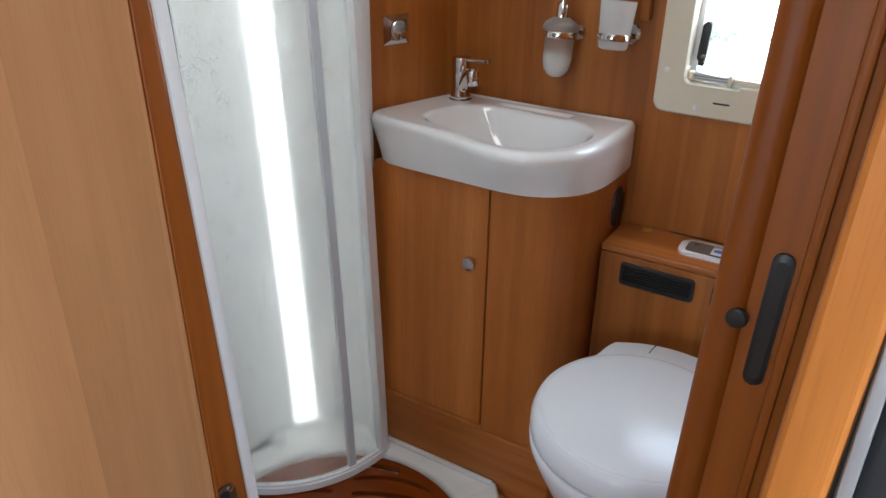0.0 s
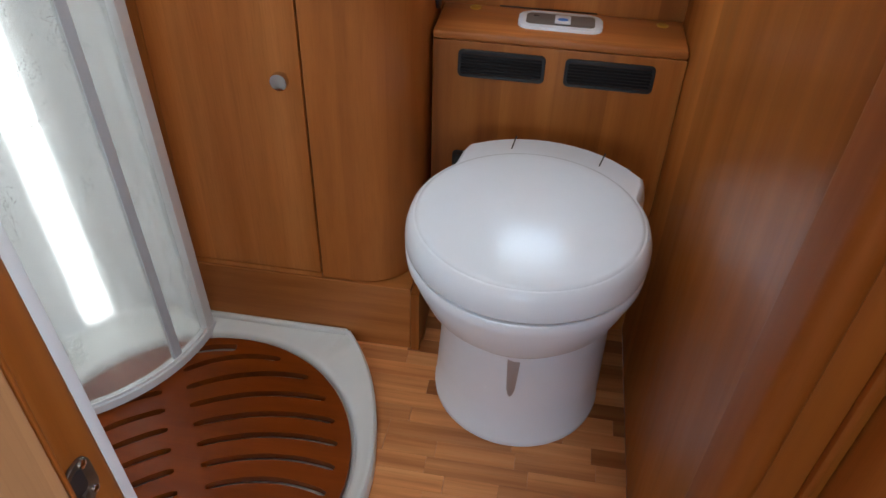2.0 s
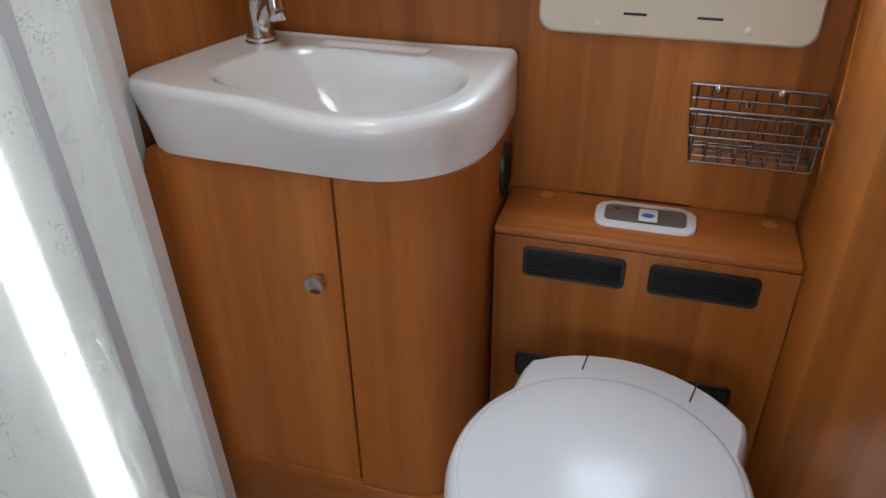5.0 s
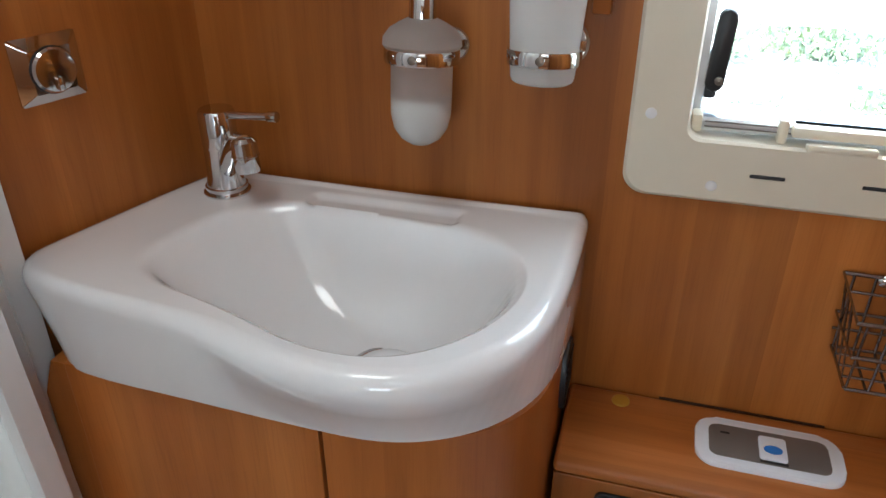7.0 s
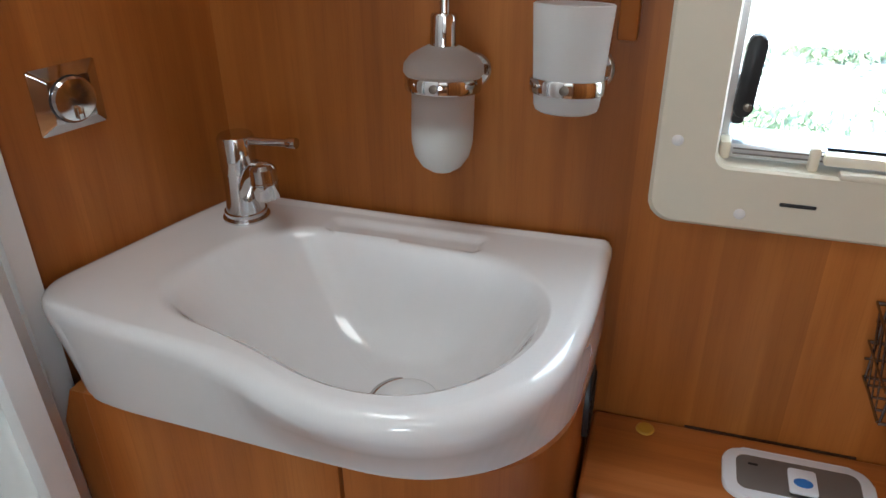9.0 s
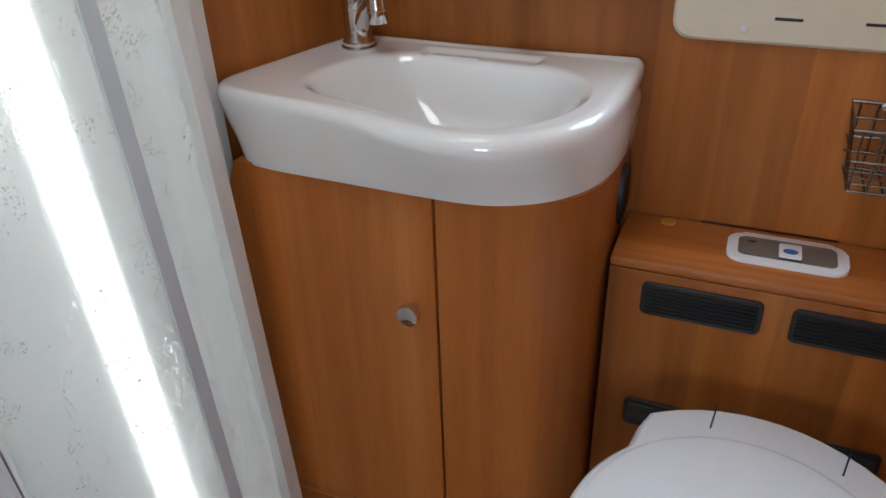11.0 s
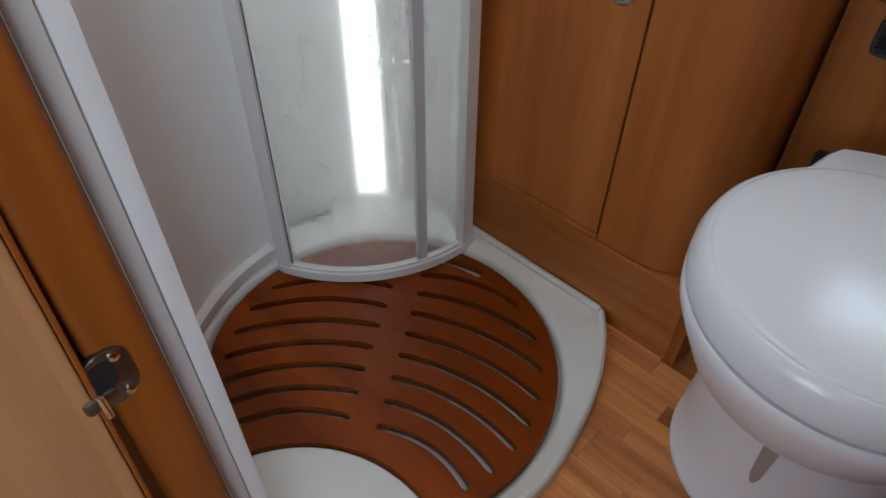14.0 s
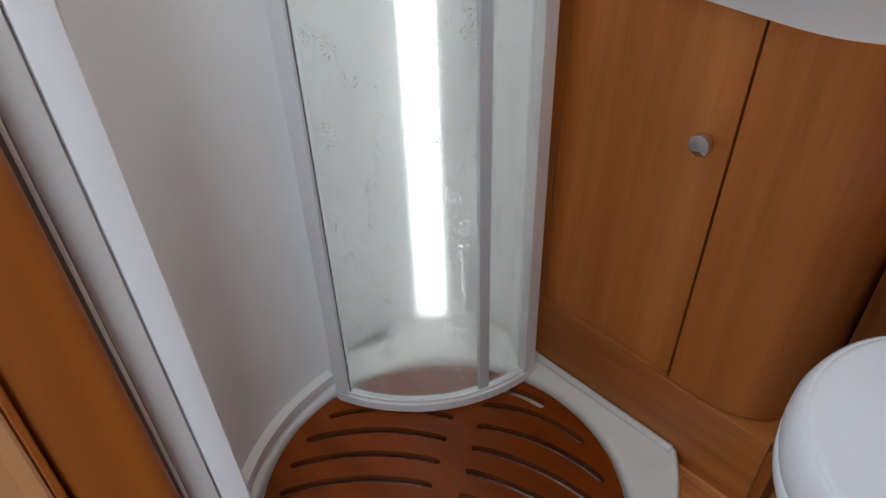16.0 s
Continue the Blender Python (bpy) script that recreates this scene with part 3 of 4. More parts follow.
rings += [ring(edge_bowl, ZT - 0.0012), ring(lambda i: min(rb[i] + 0.004, rt[i] - 0.020), ZT - 0.004), bowl_ring(0.995, ZT - 0.010), bowl_ring(0.945, ZT - 0.020), bowl_ring(0.86, ZT - 0.039),
          bowl_ring(0.74, ZT - 0.064), bowl_ring(0.58, ZT - 0.088), bowl_ring(0.38, ZT - DEEP + 0.007), bowl_ring(0.16, ZT - DEEP)]
part("bowl", loft(rings, False), CHINA, basin, "white glossy bowl and apron", 85)
drain = part("drain_ring", lathe([(0.034, 0), (0.0385, 0.001), (0.0385, 0.003), (0.0355, 0.004), (0.0335, 0.0035), (0.033, 0.001)], pose(DRAIN[0], DRAIN[1], ZT - DEEP)), CHROME, basin, "chrome drain ring")
part("plug", lathe([(0.032, 0), (0.032, 0.004), (0.028, 0.007), (0.014, 0.009), (0.0001, 0.0095)], pose(DRAIN[0], DRAIN[1], ZT - DEEP + 0.001)), CHINA, drain, "white plug")

# tap
tap = thing("basin_tap", (-0.456, -0.055, ZT), "chrome single lever basin tap", "tap")
TM = pose(-0.456, -0.056, ZT - 0.001)
body = part("body", lathe([(0.026, 0), (0.026, 0.003), (0.0225, 0.004), (0.0235, 0.006), (0.0235, 0.010), (0.0215, 0.011), (0.0195, 0.022), (0.0190, 0.055), (0.0193, 0.056), (0.0198, 0.058), (0.0198, 0.094), (0.0180, 0.097), (0.0001, 0.0975)], TM), CHROME, tap)
part("lever", tube([(-0.445, -0.058, 0.981), (-0.415, -0.060, 0.983), (-0.388, -0.062, 0.985)], 0.0042, 12), CHROME, tap, "slim chrome lever")
part("lever_tip", lathe([(0.0046, 0), (0.0058, 0.002), (0.0058, 0.012), (0.0001, 0.013)], look((-0.392, -0.0617, 0.985), (-0.5, -0.055, 0.978)), 14), CHROME, tap)
part("spout", tube([(-0.452, -0.058, 0.912), (-0.442, -0.066, 0.930), (-0.428, -0.076, 0.950), (-0.414, -0.086, 0.962), (-0.405, -0.093, 0.963)], 0.0115, 14), CHROME, tap, "short chrome spout")
noz = look((-0.404, -0.094, 0.971), (-0.398, -0.099, 0.91))
part("nozzle", lathe([(0.0001, -0.002), (0.010, -0.001), (0.0135, 0.003), (0.0138, 0.016), (0.0145, 0.0165), (0.0145, 0.018), (0.0132, 0.019), (0.0130, 0.033), (0.0118, 0.035), (0.0001, 0.035)], noz @ pose(0, 0, 0, 180, 0, 0), 24), CHROME, tap, "round chrome nozzle")

moved(tap, Matrix.Translation((0.009, -0.004, 0)))

# square chrome plate on the side wall
wang = math.degrees(math.atan2(wl_dir.y, wl_dir.x))
pc = p0 + wl_dir * 0.176
PM = Matrix.Translation((pc.x, pc.y, 1.050)) @ pose(0, 0, 0, 90, 0, wang + 180)
plate = thing("square_wall_dial", (pc.x, pc.y, 1.050), "square chrome wall plate with a round dial", "switch")
sq = [(x, y) for x, y in rounded(0.066, 0.062, 0.003, 3)]
pl = bmesh.new()
rr = [[PM @ Vector((x, y, 0.0)) for x, y in sq], [PM @ Vector((x, y, 0.002)) for x, y in sq], [PM @ Vector((x * 0.62, y * 0.66, 0.010)) for x, y in sq]]
part("plate", loft(rr, bm=pl), CHROME, plate, smooth=20)
part("dial", lathe([(0.0215, 0.007), (0.0215, 0.013), (0.0195, 0.0155), (0.0001, 0.0160)], PM, 32), CHROME, plate, "round chrome dial")
part("dial_gap", lathe([(0.0225, 0.009), (0.0225, 0.0102), (0.0215, 0.0104)], PM, 32), BLACK, plate, "dark gap round the dial")
grip = box(-0.003, 0.003, -0.018, -0.006, 0.0145, 0.020, 0.001)
bmesh.ops.transform(grip, matrix=PM, verts=grip.verts)
part("dial_grip", grip, CHROME, plate)

# soap dispenser
SX, SY = -0.2135, -0.062
disp = thing("soap_dispenser", (SX, 0, 1.05), "frosted glass soap dispenser half full in a chrome wall ring", "soap dispenser")
part("bottle", lathe([(0.0001, 0.974), (0.010, 0.9755), (0.019, 0.981), (0.026, 0.991), (0.0292, 1.005), (0.0295, 1.02), (0.0295, 1.058), (0.0345, 1.066), (0.0375, 1.070), (0.0370, 1.077), (0.031, 1.085), (0.021, 1.091), (0.0145, 1.094), (0.0135, 1.094)], pose(SX, SY, 0)), BOTTLE, disp, "frosted glass bottle")
part("soap", lathe([(0.0001, 0.977), (0.0095, 0.979), (0.0175, 0.984), (0.0235, 0.993), (0.0268, 1.006), (0.0270, 1.020), (0.0001, 1.0205)], pose(SX, SY, 0)), SOAP, disp, "white liquid soap")
part("collar", lathe([(0.0128, 1.092), (0.0128, 1.120), (0.0115, 1.122), (0.0001, 1.122)], pose(SX, SY, 0)), CHROME, disp, "chrome pump collar")
part("pump", lathe([(0.0048, 1.12), (0.0048, 1.142), (0.0095, 1.143), (0.0102, 1.146), (0.0102, 1.158), (0.0085, 1.161), (0.0001, 1.162)], pose(SX, SY, 0), 20), CHROME, disp, "chrome pump stem")
part("pump_spout", tube([(SX - 0.002, SY - 0.006, 1.153), (SX - 0.006, SY - 0.016, 1.153), (SX - 0.009, SY - 0.024, 1.149), (SX - 0.0105, SY - 0.028, 1.141)], 0.0036, 10), CHROME, disp, "bent chrome spout")
hold = part("holder_ring", lathe([(0.0300, 1.054), (0.0352, 1.054), (0.0360, 1.056), (0.0360, 1.065), (0.0350, 1.067), (0.0300, 1.067)], pose(SX, SY, 0), 36), CHROME, disp, "chrome ring")
part("rivet", lathe([(0.004, 0), (0.004, 0.002), (0.0001, 0.003)], pose(SX + 0.002, SY - 0.0358, 1.0605, 90, 0, 0), 12), STEEL, hold)
part("wall_rose", lathe([(0.0165, 0.0005), (0.0165, 0.002), (0.015, 0.004), (0.0001, 0.005)], pose(SX + 0.014, 0, 1.064, 90, 0, 0), 28), CHROME, disp, "round chrome wall rose")
part("arm", tube([(SX + 0.014, -0.004, 1.063), (SX + 0.014, -0.022, 1.059), (SX + 0.012, -0.034, 1.056)], 0.005, 10), CHROME, disp)

moved(disp, Matrix.Translation((0, -0.062, 1.06)) @ pose(0, 0, 0, -6, 0, 0) @ Matrix.Translation((0, 0.062, -1.06)))

# tumbler
CX, CY = -0.0985, -0.062
cup = thing("glass_tumbler", (CX, 0, 1.04), "frosted glass tumbler in a chrome wall ring", "tumbler")
part("glass", lathe([(0.0001, 1.043), (0.024, 1.042), (0.0275, 1.044), (0.0290, 1.048), (0.0305, 1.065), (0.0350, 1.133), (0.0338, 1.1338), (0.0328, 1.133), (0.0285, 1.066), (0.0265, 1.051), (0.0001, 1.050)], pose(CX, CY, 0), 40), FROST, cup, "frosted glass")
hold = part("holder_ring", lathe([(0.0308, 1.059), (0.0334, 1.059), (0.0340, 1.061), (0.0340, 1.070), (0.0332, 1.072), (0.0315, 1.072)], pose(CX, CY, 0), 36), CHROME, cup, "chrome ring")
part("rivet", lathe([(0.004, 0), (0.004, 0.002), (0.0001, 0.003)], pose(CX + 0.002, CY - 0.0338, 1.0655, 90, 0, 0), 12), STEEL, hold)
part("wall_rose", lathe([(0.0225, 0.0005), (0.0225, 0.004), (0.020, 0.007), (0.0001, 0.008)], pose(CX + 0.012, 0, 1.072, 90, 0, 0), 28), CHROME, cup, "round chrome wall rose")
part("arm", tube([(CX + 0.012, -0.004, 1.070), (CX + 0.010, -0.022, 1.067), (CX + 0.006, -0.030, 1.065)], 0.005, 10), CHROME, cup)
moved(cup, Matrix.Translation((0, -0.062, 1.072)) @ pose(0, 0, 0, -7, 0, 0) @ Matrix.Translation((0, 0.062, -1.07)))
trim = tagged(part("mirror_side_trim", box(-0.064, -0.046, -0.022, -0.001, 1.098, 1.75, 0.003), WOOD), "upright cherry wood strip at the mirror's edge", "trim", kind="structure")

# ---------------------------------------------------------------- toilet box
tb = thing("toilet_console", (0.17, -0.07, 0), "cherry veneer boxed wall behind the toilet", "console")
part("front_panel", box(-0.048, RX - 0.001, -0.137, -0.119, 0, 0.644, 0.001), WOOD, tb, smooth=0)
part("side_panel", box(-0.048, -0.025, -0.119, -0.001, 0, 0.644), WOOD, tb, smooth=0)
part("top", box(-0.049, RX - 0.001, -0.138, -0.001, 0.6445, 0.660, 0.005, 3), WOOD_X, tb, "ledge with a rounded front edge")
# Solid dark strip draws the shadow line of the joint at the wall.
part("back_gap", box(0.055, 0.235, -0.003, -0.0012, 0.6595, 0.6618), DARK_EDGE, tb, "dark strip drawing the joint's shadow line along the wall", 0)


def air_grille(x0, x1, z0, z1):
    g = thing("air_grille", ((x0 + x1) / 2, -0.137, z0), "black slatted plastic air grille in the veneer", "air grille", "air grilles behind the toilet")
    w, h = x1 - x0, z1 - z0
    cxx, czz = (x0 + x1) / 2, (z0 + z1) / 2
    out, inn = rounded(w, h, 0.009, 5), rounded(w - 0.012, h - 0.012, 0.005, 5)
    b = bmesh.new()
    rows = [[(cxx + p[0], y, czz + p[1]) for p in o] for o, y in ((out, -0.1372), (out, -0.1400), ([(p[0] * 0.985, p[1] * 0.96) for p in out], -0.1412), (inn, -0.1408), (inn, -0.1375))]
    part("rim", loft(rows, False, False, bm=b), BLACK, g)
    part("backing", box(x0 + 0.004, x1 - 0.004, -0.1382, -0.1373, z0 + 0.004, z1 - 0.004), DARK_EDGE, g, "dark backing", 0)
    k = 6
    for i in range(k):
        z = z0 + 0.008 + (h - 0.016) * (i + 0.5) / k
        s = bmesh.new()
        box(x0 + 0.006, x1 - 0.006, -0.0022, 0.0022, -0.0012, 0.0012, bm=s)
        bmesh.ops.transform(s, matrix=pose(0, -0.1398, z, 28, 0, 0), verts=s.verts)
        part("slat", s, BLACK, g, smooth=0)


air_grille(-0.002, 0.153, 0.578, 0.630)
air_grille(0.187, 0.342, 0.578, 0.630)
air_grille(-0.006, 0.149, 0.372, 0.422)
air_grille(0.183, 0.338, 0.372, 0.422)

pan = thing("flush_panel", (0.17, -0.06, 0.66), "white and grey flush control plate on the ledge", "control panel")
FM = pose(0.170, -0.062, 0.6602, 0, 0, 0)
part("surround", prism(rounded(0.150, 0.074, 0.022, 6), 0, 0.006, 0.003, FM), TOILET_WHITE, pan, "white oval-cornered surround")
part("field", prism(rounded(0.122, 0.050, 0.010, 5), 0.0055, 0.0068, 0.0006, FM), GREY, pan, "grey-brown field")
key = part("flush_key", prism(rounded(0.028, 0.036, 0.004, 4), 0.0060, 0.0095, 0.001, FM @ pose(0.004, -0.002, 0)), TOILET_WHITE, pan, "white flush key")
part("key_mark", prism(disc(0.0095, 24, 0.0065), 0.0094, 0.0100, 0.0, FM @ pose(0.004, -0.005, 0)), BLUE, key, "blue oval mark")
part("key_edge", prism(rounded(0.028, 0.003, 0.001, 2), 0.0066, 0.0076, 0.0, FM @ pose(0.004, -0.022, 0)), BLACK, pan, "dark gap below the key")
part("indicator", prism(rounded(0.010, 0.003, 0.001, 2), 0.0066, 0.0073, 0.0, FM @ pose(-0.044, 0.012, 0)), BLACK, pan, "small dark indicator")
for x, y in ((0.012, -0.020), (0.352, -0.030)):
    c = thing("ledge_cap", (x, y, 0.66), "round yellowish screw cap on the ledge", "cap", "caps on the ledge")
    part("cap", lathe([(0.0105, 0.6598), (0.0105, 0.6612), (0.0090, 0.6625), (0.0001, 0.6630)], pose(x, y, 0), 20), BRASS_CAP, c)

# wire basket
bk = thing("wire_basket", (0.297, -0.04, 0.76), "chrome wire basket hung on the wall", "basket")
BX0, BX1 = 0.207, 0.387


def bent(points, r=0.0016, name="wire", closed=False):
    part(name, tube(points, r, 6, closed=closed), WIRE, bk)


bent([(BX0, -0.006, 0.860), (BX1, -0.006, 0.860), (BX1, -0.088, 0.853), (BX0, -0.088, 0.853)], 0.0024, "rim", True)
bent([(BX0 + 0.003, -0.006, 0.815), (BX1 - 0.003, -0.006, 0.815), (BX1 - 0.005, -0.084, 0.813), (BX0 + 0.005, -0.084, 0.813)], 0.0020, "hoop", True)
bent([(BX0 + 0.008, -0.006, 0.772), (BX1 - 0.008, -0.006, 0.772), (BX1 - 0.010, -0.078, 0.772), (BX0 + 0.010, -0.078, 0.772)], 0.0020, "base_hoop", True)
for i in range(9):
    x = BX0 + 0.010 + (BX1 - BX0 - 0.020) * i / 8
    bent([(x, -0.0065, 0.860), (x, -0.0065, 0.774), (x, -0.010, 0.7705), (x, -0.074, 0.7705), (x, -0.080, 0.776), (x, -0.0865, 0.853)])
for i in range(3):
    y = -0.022 - 0.019 * i
    bent([(BX0, y, 0.858 - 0.0015 * i), (BX0 + 0.010, y, 0.774), (BX1 - 0.010, y, 0.774), (BX1, y, 0.858 - 0.0015 * i)])
for z in (0.84, 0.795):
    bent([(BX0 + 0.004, -0.0065, z), (BX1 - 0.004, -0.0065, z)])
for x in (0.245, 0.330):
    part("screw", lathe([(0.0065, 0), (0.0065, 0.003), (0.004, 0.005), (0.0001, 0.0055)], pose(x, -0.004, 0.856, 90, 0, 0), 16), CHROME, bk, "round fixing screw")
part("hook", tube([(0.287, -0.004, 0.836), (0.287, -0.012, 0.836), (0.287, -0.014, 0.845)], 0.003, 8), CHROME, bk)

# ---------------------------------------------------------------- toilet
wc = thing("toilet", (0.174, -0.33, 0), "white plastic cassette toilet with the lid closed", "toilet")
TL = pose(0.179, -0.328, 0, 0, 0, -10)
NT = 64


def sect(cx, cy, rx, ry, z, sq=2.0):
    out = []
    for i in range(NT):
        a = 2 * math.pi * i / NT
        c, s = math.cos(a), math.sin(a)
        out.append(TL @ Vector((cx + rx * math.copysign(abs(c) ** (2 / sq), c), cy + ry * math.copysign(abs(s) ** (2 / sq), s), z)))
    return out


part("pedestal", loft([sect(-0.010, -0.003, 0.157, 0.157, 0.0), sect(-0.010, -0.003, 0.1645, 0.1645, 0.002), sect(-0.010, -0.003, 0.1655, 0.1655, 0.012), sect(-0.010, -0.003, 0.1650, 0.1650, 0.015), sect(-0.010, -0.003, 0.1635, 0.1635, 0.0165), sect(-0.008, -0.004, 0.1605, 0.162, 0.10), sect(-0.005, -0.010, 0.155, 0.160, 0.22), sect(0, -0.03, 0.149, 0.158, 0.345), sect(0, -0.04, 0.14, 0.15, 0.37)]), TOILET_WHITE, wc, "white pedestal with a low foot band", 50)
LC = -0.122
part("bowl", loft([sect(0, -0.055, 0.125, 0.140, 0.305), sect(0, -0.082, 0.148, 0.166, 0.330), sect(0, -0.100, 0.166, 0.179, 0.365), sect(0, -0.112, 0.178, 0.185, 0.405), sect(0, LC, 0.1875, 0.1890, 0.440), sect(0, LC, 0.1890, 0.1905, 0.4585), sect(0, LC, 0.1870, 0.1885, 0.4615), sect(0, LC, 0.176, 0.178, 0.462)]), TOILET_WHITE, wc, "white bowl", 50)
part("lid_seam", loft([sect(0, LC, 0.1820, 0.1835, 0.4600), sect(0, LC, 0.1820, 0.1835, 0.4665)]), GREY, wc, "narrow grey joint below the lid", 50)
part("rear_housing", prism([(-0.150, -0.05), (0.150, -0.05), (0.152, 0.04), (0.10, 0.075), (0, 0.095), (-0.10, 0.075), (-0.152, 0.04)], 0.30, 0.4645, 0.004, TL), TOILET_WHITE, wc, "white rear housing", 40)
part("seat_back", prism([(-0.14, -0.05), (0.14, -0.05), (0.14, 0.03), (0.13, 0.19), (-0.13, 0.19), (-0.14, 0.03)], 0.0, 0.36, 0.0, TL), TOILET_WHITE, wc, "body reaching back to the wall", 40)

# lid: a disc joined to the hinge block behind it
R_L = 0.1895


def lid_outline(shrink, k=1.0):
    r = R_L - shrink
    w = 0.159 - shrink
    out = []
    a0 = math.degrees(math.asin(min(0.999, (0.098) / R_L)))
    for i in range(73):
        a = radians((180 - a0) + (180 + 2 * a0) * i / 72)
        out.append((r * math.cos(a), LC + r * math.sin(a)))
    ybase = LC + 0.098
    out += [(w, ybase + 0.004), (w + 0.001, 0.022), (w - 0.003, 0.052 - shrink * 0.7)]
    for i in range(1, 12):
        u = 1 - 2 * i / 12
        out.append(((w - 0.006) * u, 0.054 + 0.060 * (1 - u * u) ** 0.8 - shrink))
    out += [(-w + 0.003, 0.052 - shrink * 0.7), (-w - 0.001, 0.022), (-w, ybase + 0.004)]
    return out


def lid_ring(shrink, z):
    return [TL @ Vector((x, y, z)) for x, y in lid_outline(shrink)]


lid = part("lid", loft([lid_ring(0.006, 0.4655), lid_ring(0.001, 0.4670), lid_ring(0.0, 0.472), lid_ring(0.001, 0.490), lid_ring(0.004, 0.500), lid_ring(0.007, 0.5080), lid_ring(0.012, 0.5130), lid_ring(0.013, 0.5138)]), TOILET_WHITE, wc, "closed white lid", 60)
dome = [sect(0, LC, R_L - 0.0150, R_L - 0.0150, 0.5120), sect(0, LC, R_L - 0.0160, R_L - 0.0160, 0.5150), sect(0, LC, R_L - 0.0225, R_L - 0.0225, 0.5170)]
for k in range(1, 10):
    u = 1 - k / 10
    dome.append(sect(0, LC, (R_L - 0.0245) * u, (R_L - 0.0245) * u, 0.5170 + 0.0125 * (1 - u * u)))
part("lid_dome", loft(dome), TOILET_WHITE, lid, "raised round field of the lid", 60)
for x in (-0.077, 0.077):
    sl = box(-0.0011, 0.0011, -0.022, 0.022, -0.002, 0.0006)
    bmesh.ops.transform(sl, matrix=TL @ pose(x, 0.074, 0.5138, 0, 0, -math.copysign(4, x)), verts=sl.verts)
    part("hinge_slit", sl, BLACK, lid, "dark slit in the lid", 0)
ch = bmesh.new()
prof = [(0.0, -0.075), (0.004, -0.071), (0.0075, -0.058), (0.0105, 0.0), (0.0115, 0.05), (0.0115, 0.07), (-0.0115, 0.07), (-0.0115, 0.05), (-0.0105, 0.0), (-0.0075, -0.058), (-0.004, -0.071)]
prism(prof, 0, 0.006, 0.002, pose(0.162, -0.4945, 0.232, 85, 0, -2), bm=ch)
part("flush_slide", ch, SILVER, wc, "silver grey tapered slide", 40)

# ---------------------------------------------------------------- shower
tray = thing("shower_tray", (-0.41, -0.63, 0), "white plastic shower tray sunk round", "shower tray")
DC, DR = (-0.410, -0.631), 0.304
FOOT = (-0.226, -0.993)


def tray_reach(deg):
    d = (deg + 180) % 360 - 180
    if 12 <= d <= 58:
        r = 0.346 + 0.0665 * ((d - 12) / 46) ** 1.6
    elif 58 < d <= 150:
        r = 0.350 / math.sin(radians(d))
        if d > 120:
            r = min(r, 0.45)
    elif -115 <= d < 12:
        r = 0.346
    else:
        r = 0.37
    return min(r, 0.46)


angs = sorted(set([i * 2.5 for i in range(144)] + [57.9, 58.1]))
rows = []
for grow, z in ((0.0, 0.0), (0.0, 0.027), (-0.002, 0.033), (-0.006, 0.0355), (-0.011, 0.034), (-0.014, 0.0305)):
    rows.append([(DC[0] + (tray_reach(a) + grow) * math.cos(radians(a)), DC[1] + (tray_reach(a) + grow) * math.sin(radians(a)), z) for a in angs])
for r, z in ((DR + 0.017, 0.024), (DR + 0.010, 0.0205), (DR + 0.005, 0.015), (DR + 0.003, -0.004), (DR - 0.006, -0.0085), (0.05, -0.0090)):
    rows.append([(DC[0] + r * math.cos(radians(a)), DC[1] + r * math.sin(radians(a)), z) for a in angs])
part("rim", loft(rows[:-2], False, False), TRAY_WHITE, tray, "raised white rim", 45)
part("well", loft(rows[-3:], False), TRAY_WHITE, tray, "flat white well", 45)

part("back_lip", tube([(-0.515, -0.2885, 0.0335), (-0.40, -0.2885, 0.0335), (-0.30, -0.2885, 0.0335), (-0.199, -0.2885, 0.0335)], 0.0075, 12), TRAY_WHITE, tray, "rounded lip along the plinth", 50)
part("foot_rest", prism([(FOOT[0] + 0.226 * math.cos(radians(a)), FOOT[1] + 0.226 * math.sin(radians(a))) for a in range(8, 173, 5)], -0.0085, 0.004, 0.003), TRAY_WHITE, tray, "smooth white round step", 45)

# duckboard: slots fan out from a plain spine
duck = thing("duckboard", (-0.41, -0.63, 0), "reddish brown slotted wooden duckboard in the tray", "duckboard")


def inside(p, m):
    return (p - Vector(DC)).length < DR - 0.004 - m and (p - Vector(FOOT)).length > 0.231 + m


def slot(a, b, half, sag=0.022):
    """A slit along a shallow arc from the spine out to the rim, rounded at both ends."""
    n = 22
    d = (b - a).normalized()
    up = Vector((-d.y, d.x)) if d.x > 0 else Vector((d.y, -d.x))
    pts = [a.lerp(b, i / n) + up * sag * 4 * (i / n) * (1 - i / n) for i in range(n + 1)]
    keep = [p for p in pts if inside(p, 0.020)]
    if len(keep) < 4:
        return None
    lft, rgt = [], []
    for i, p in enumerate(keep):
        d = (keep[min(i + 1, len(keep) - 1)] - keep[max(i - 1, 0)]).normalized()
        nrm = Vector((-d.y, d.x))
        h = half * (0.55 if i in (0, len(keep) - 1) else 1)
        lft.append(p + nrm * h)
        rgt.append(p - nrm * h)
    return lft + rgt[::-1]


loops = []
outline = []
for i in range(360):
    a = radians(i)
    p = Vector(DC) + (DR - 0.004) * Vector((math.cos(a), math.sin(a)))
    if (p - Vector(FOOT)).length < 0.231:
        q = p - Vector(FOOT)
        p = Vector(FOOT) + q.normalized() * 0.231
        if (p - Vector(DC)).length > DR - 0.004:
            continue
    outline.append(p)
loops.append(outline)
START_R, START_L, STEP = Vector((-0.505, -0.438)), Vector((-0.522, -0.499)), Vector((0.0256, -0.0415))


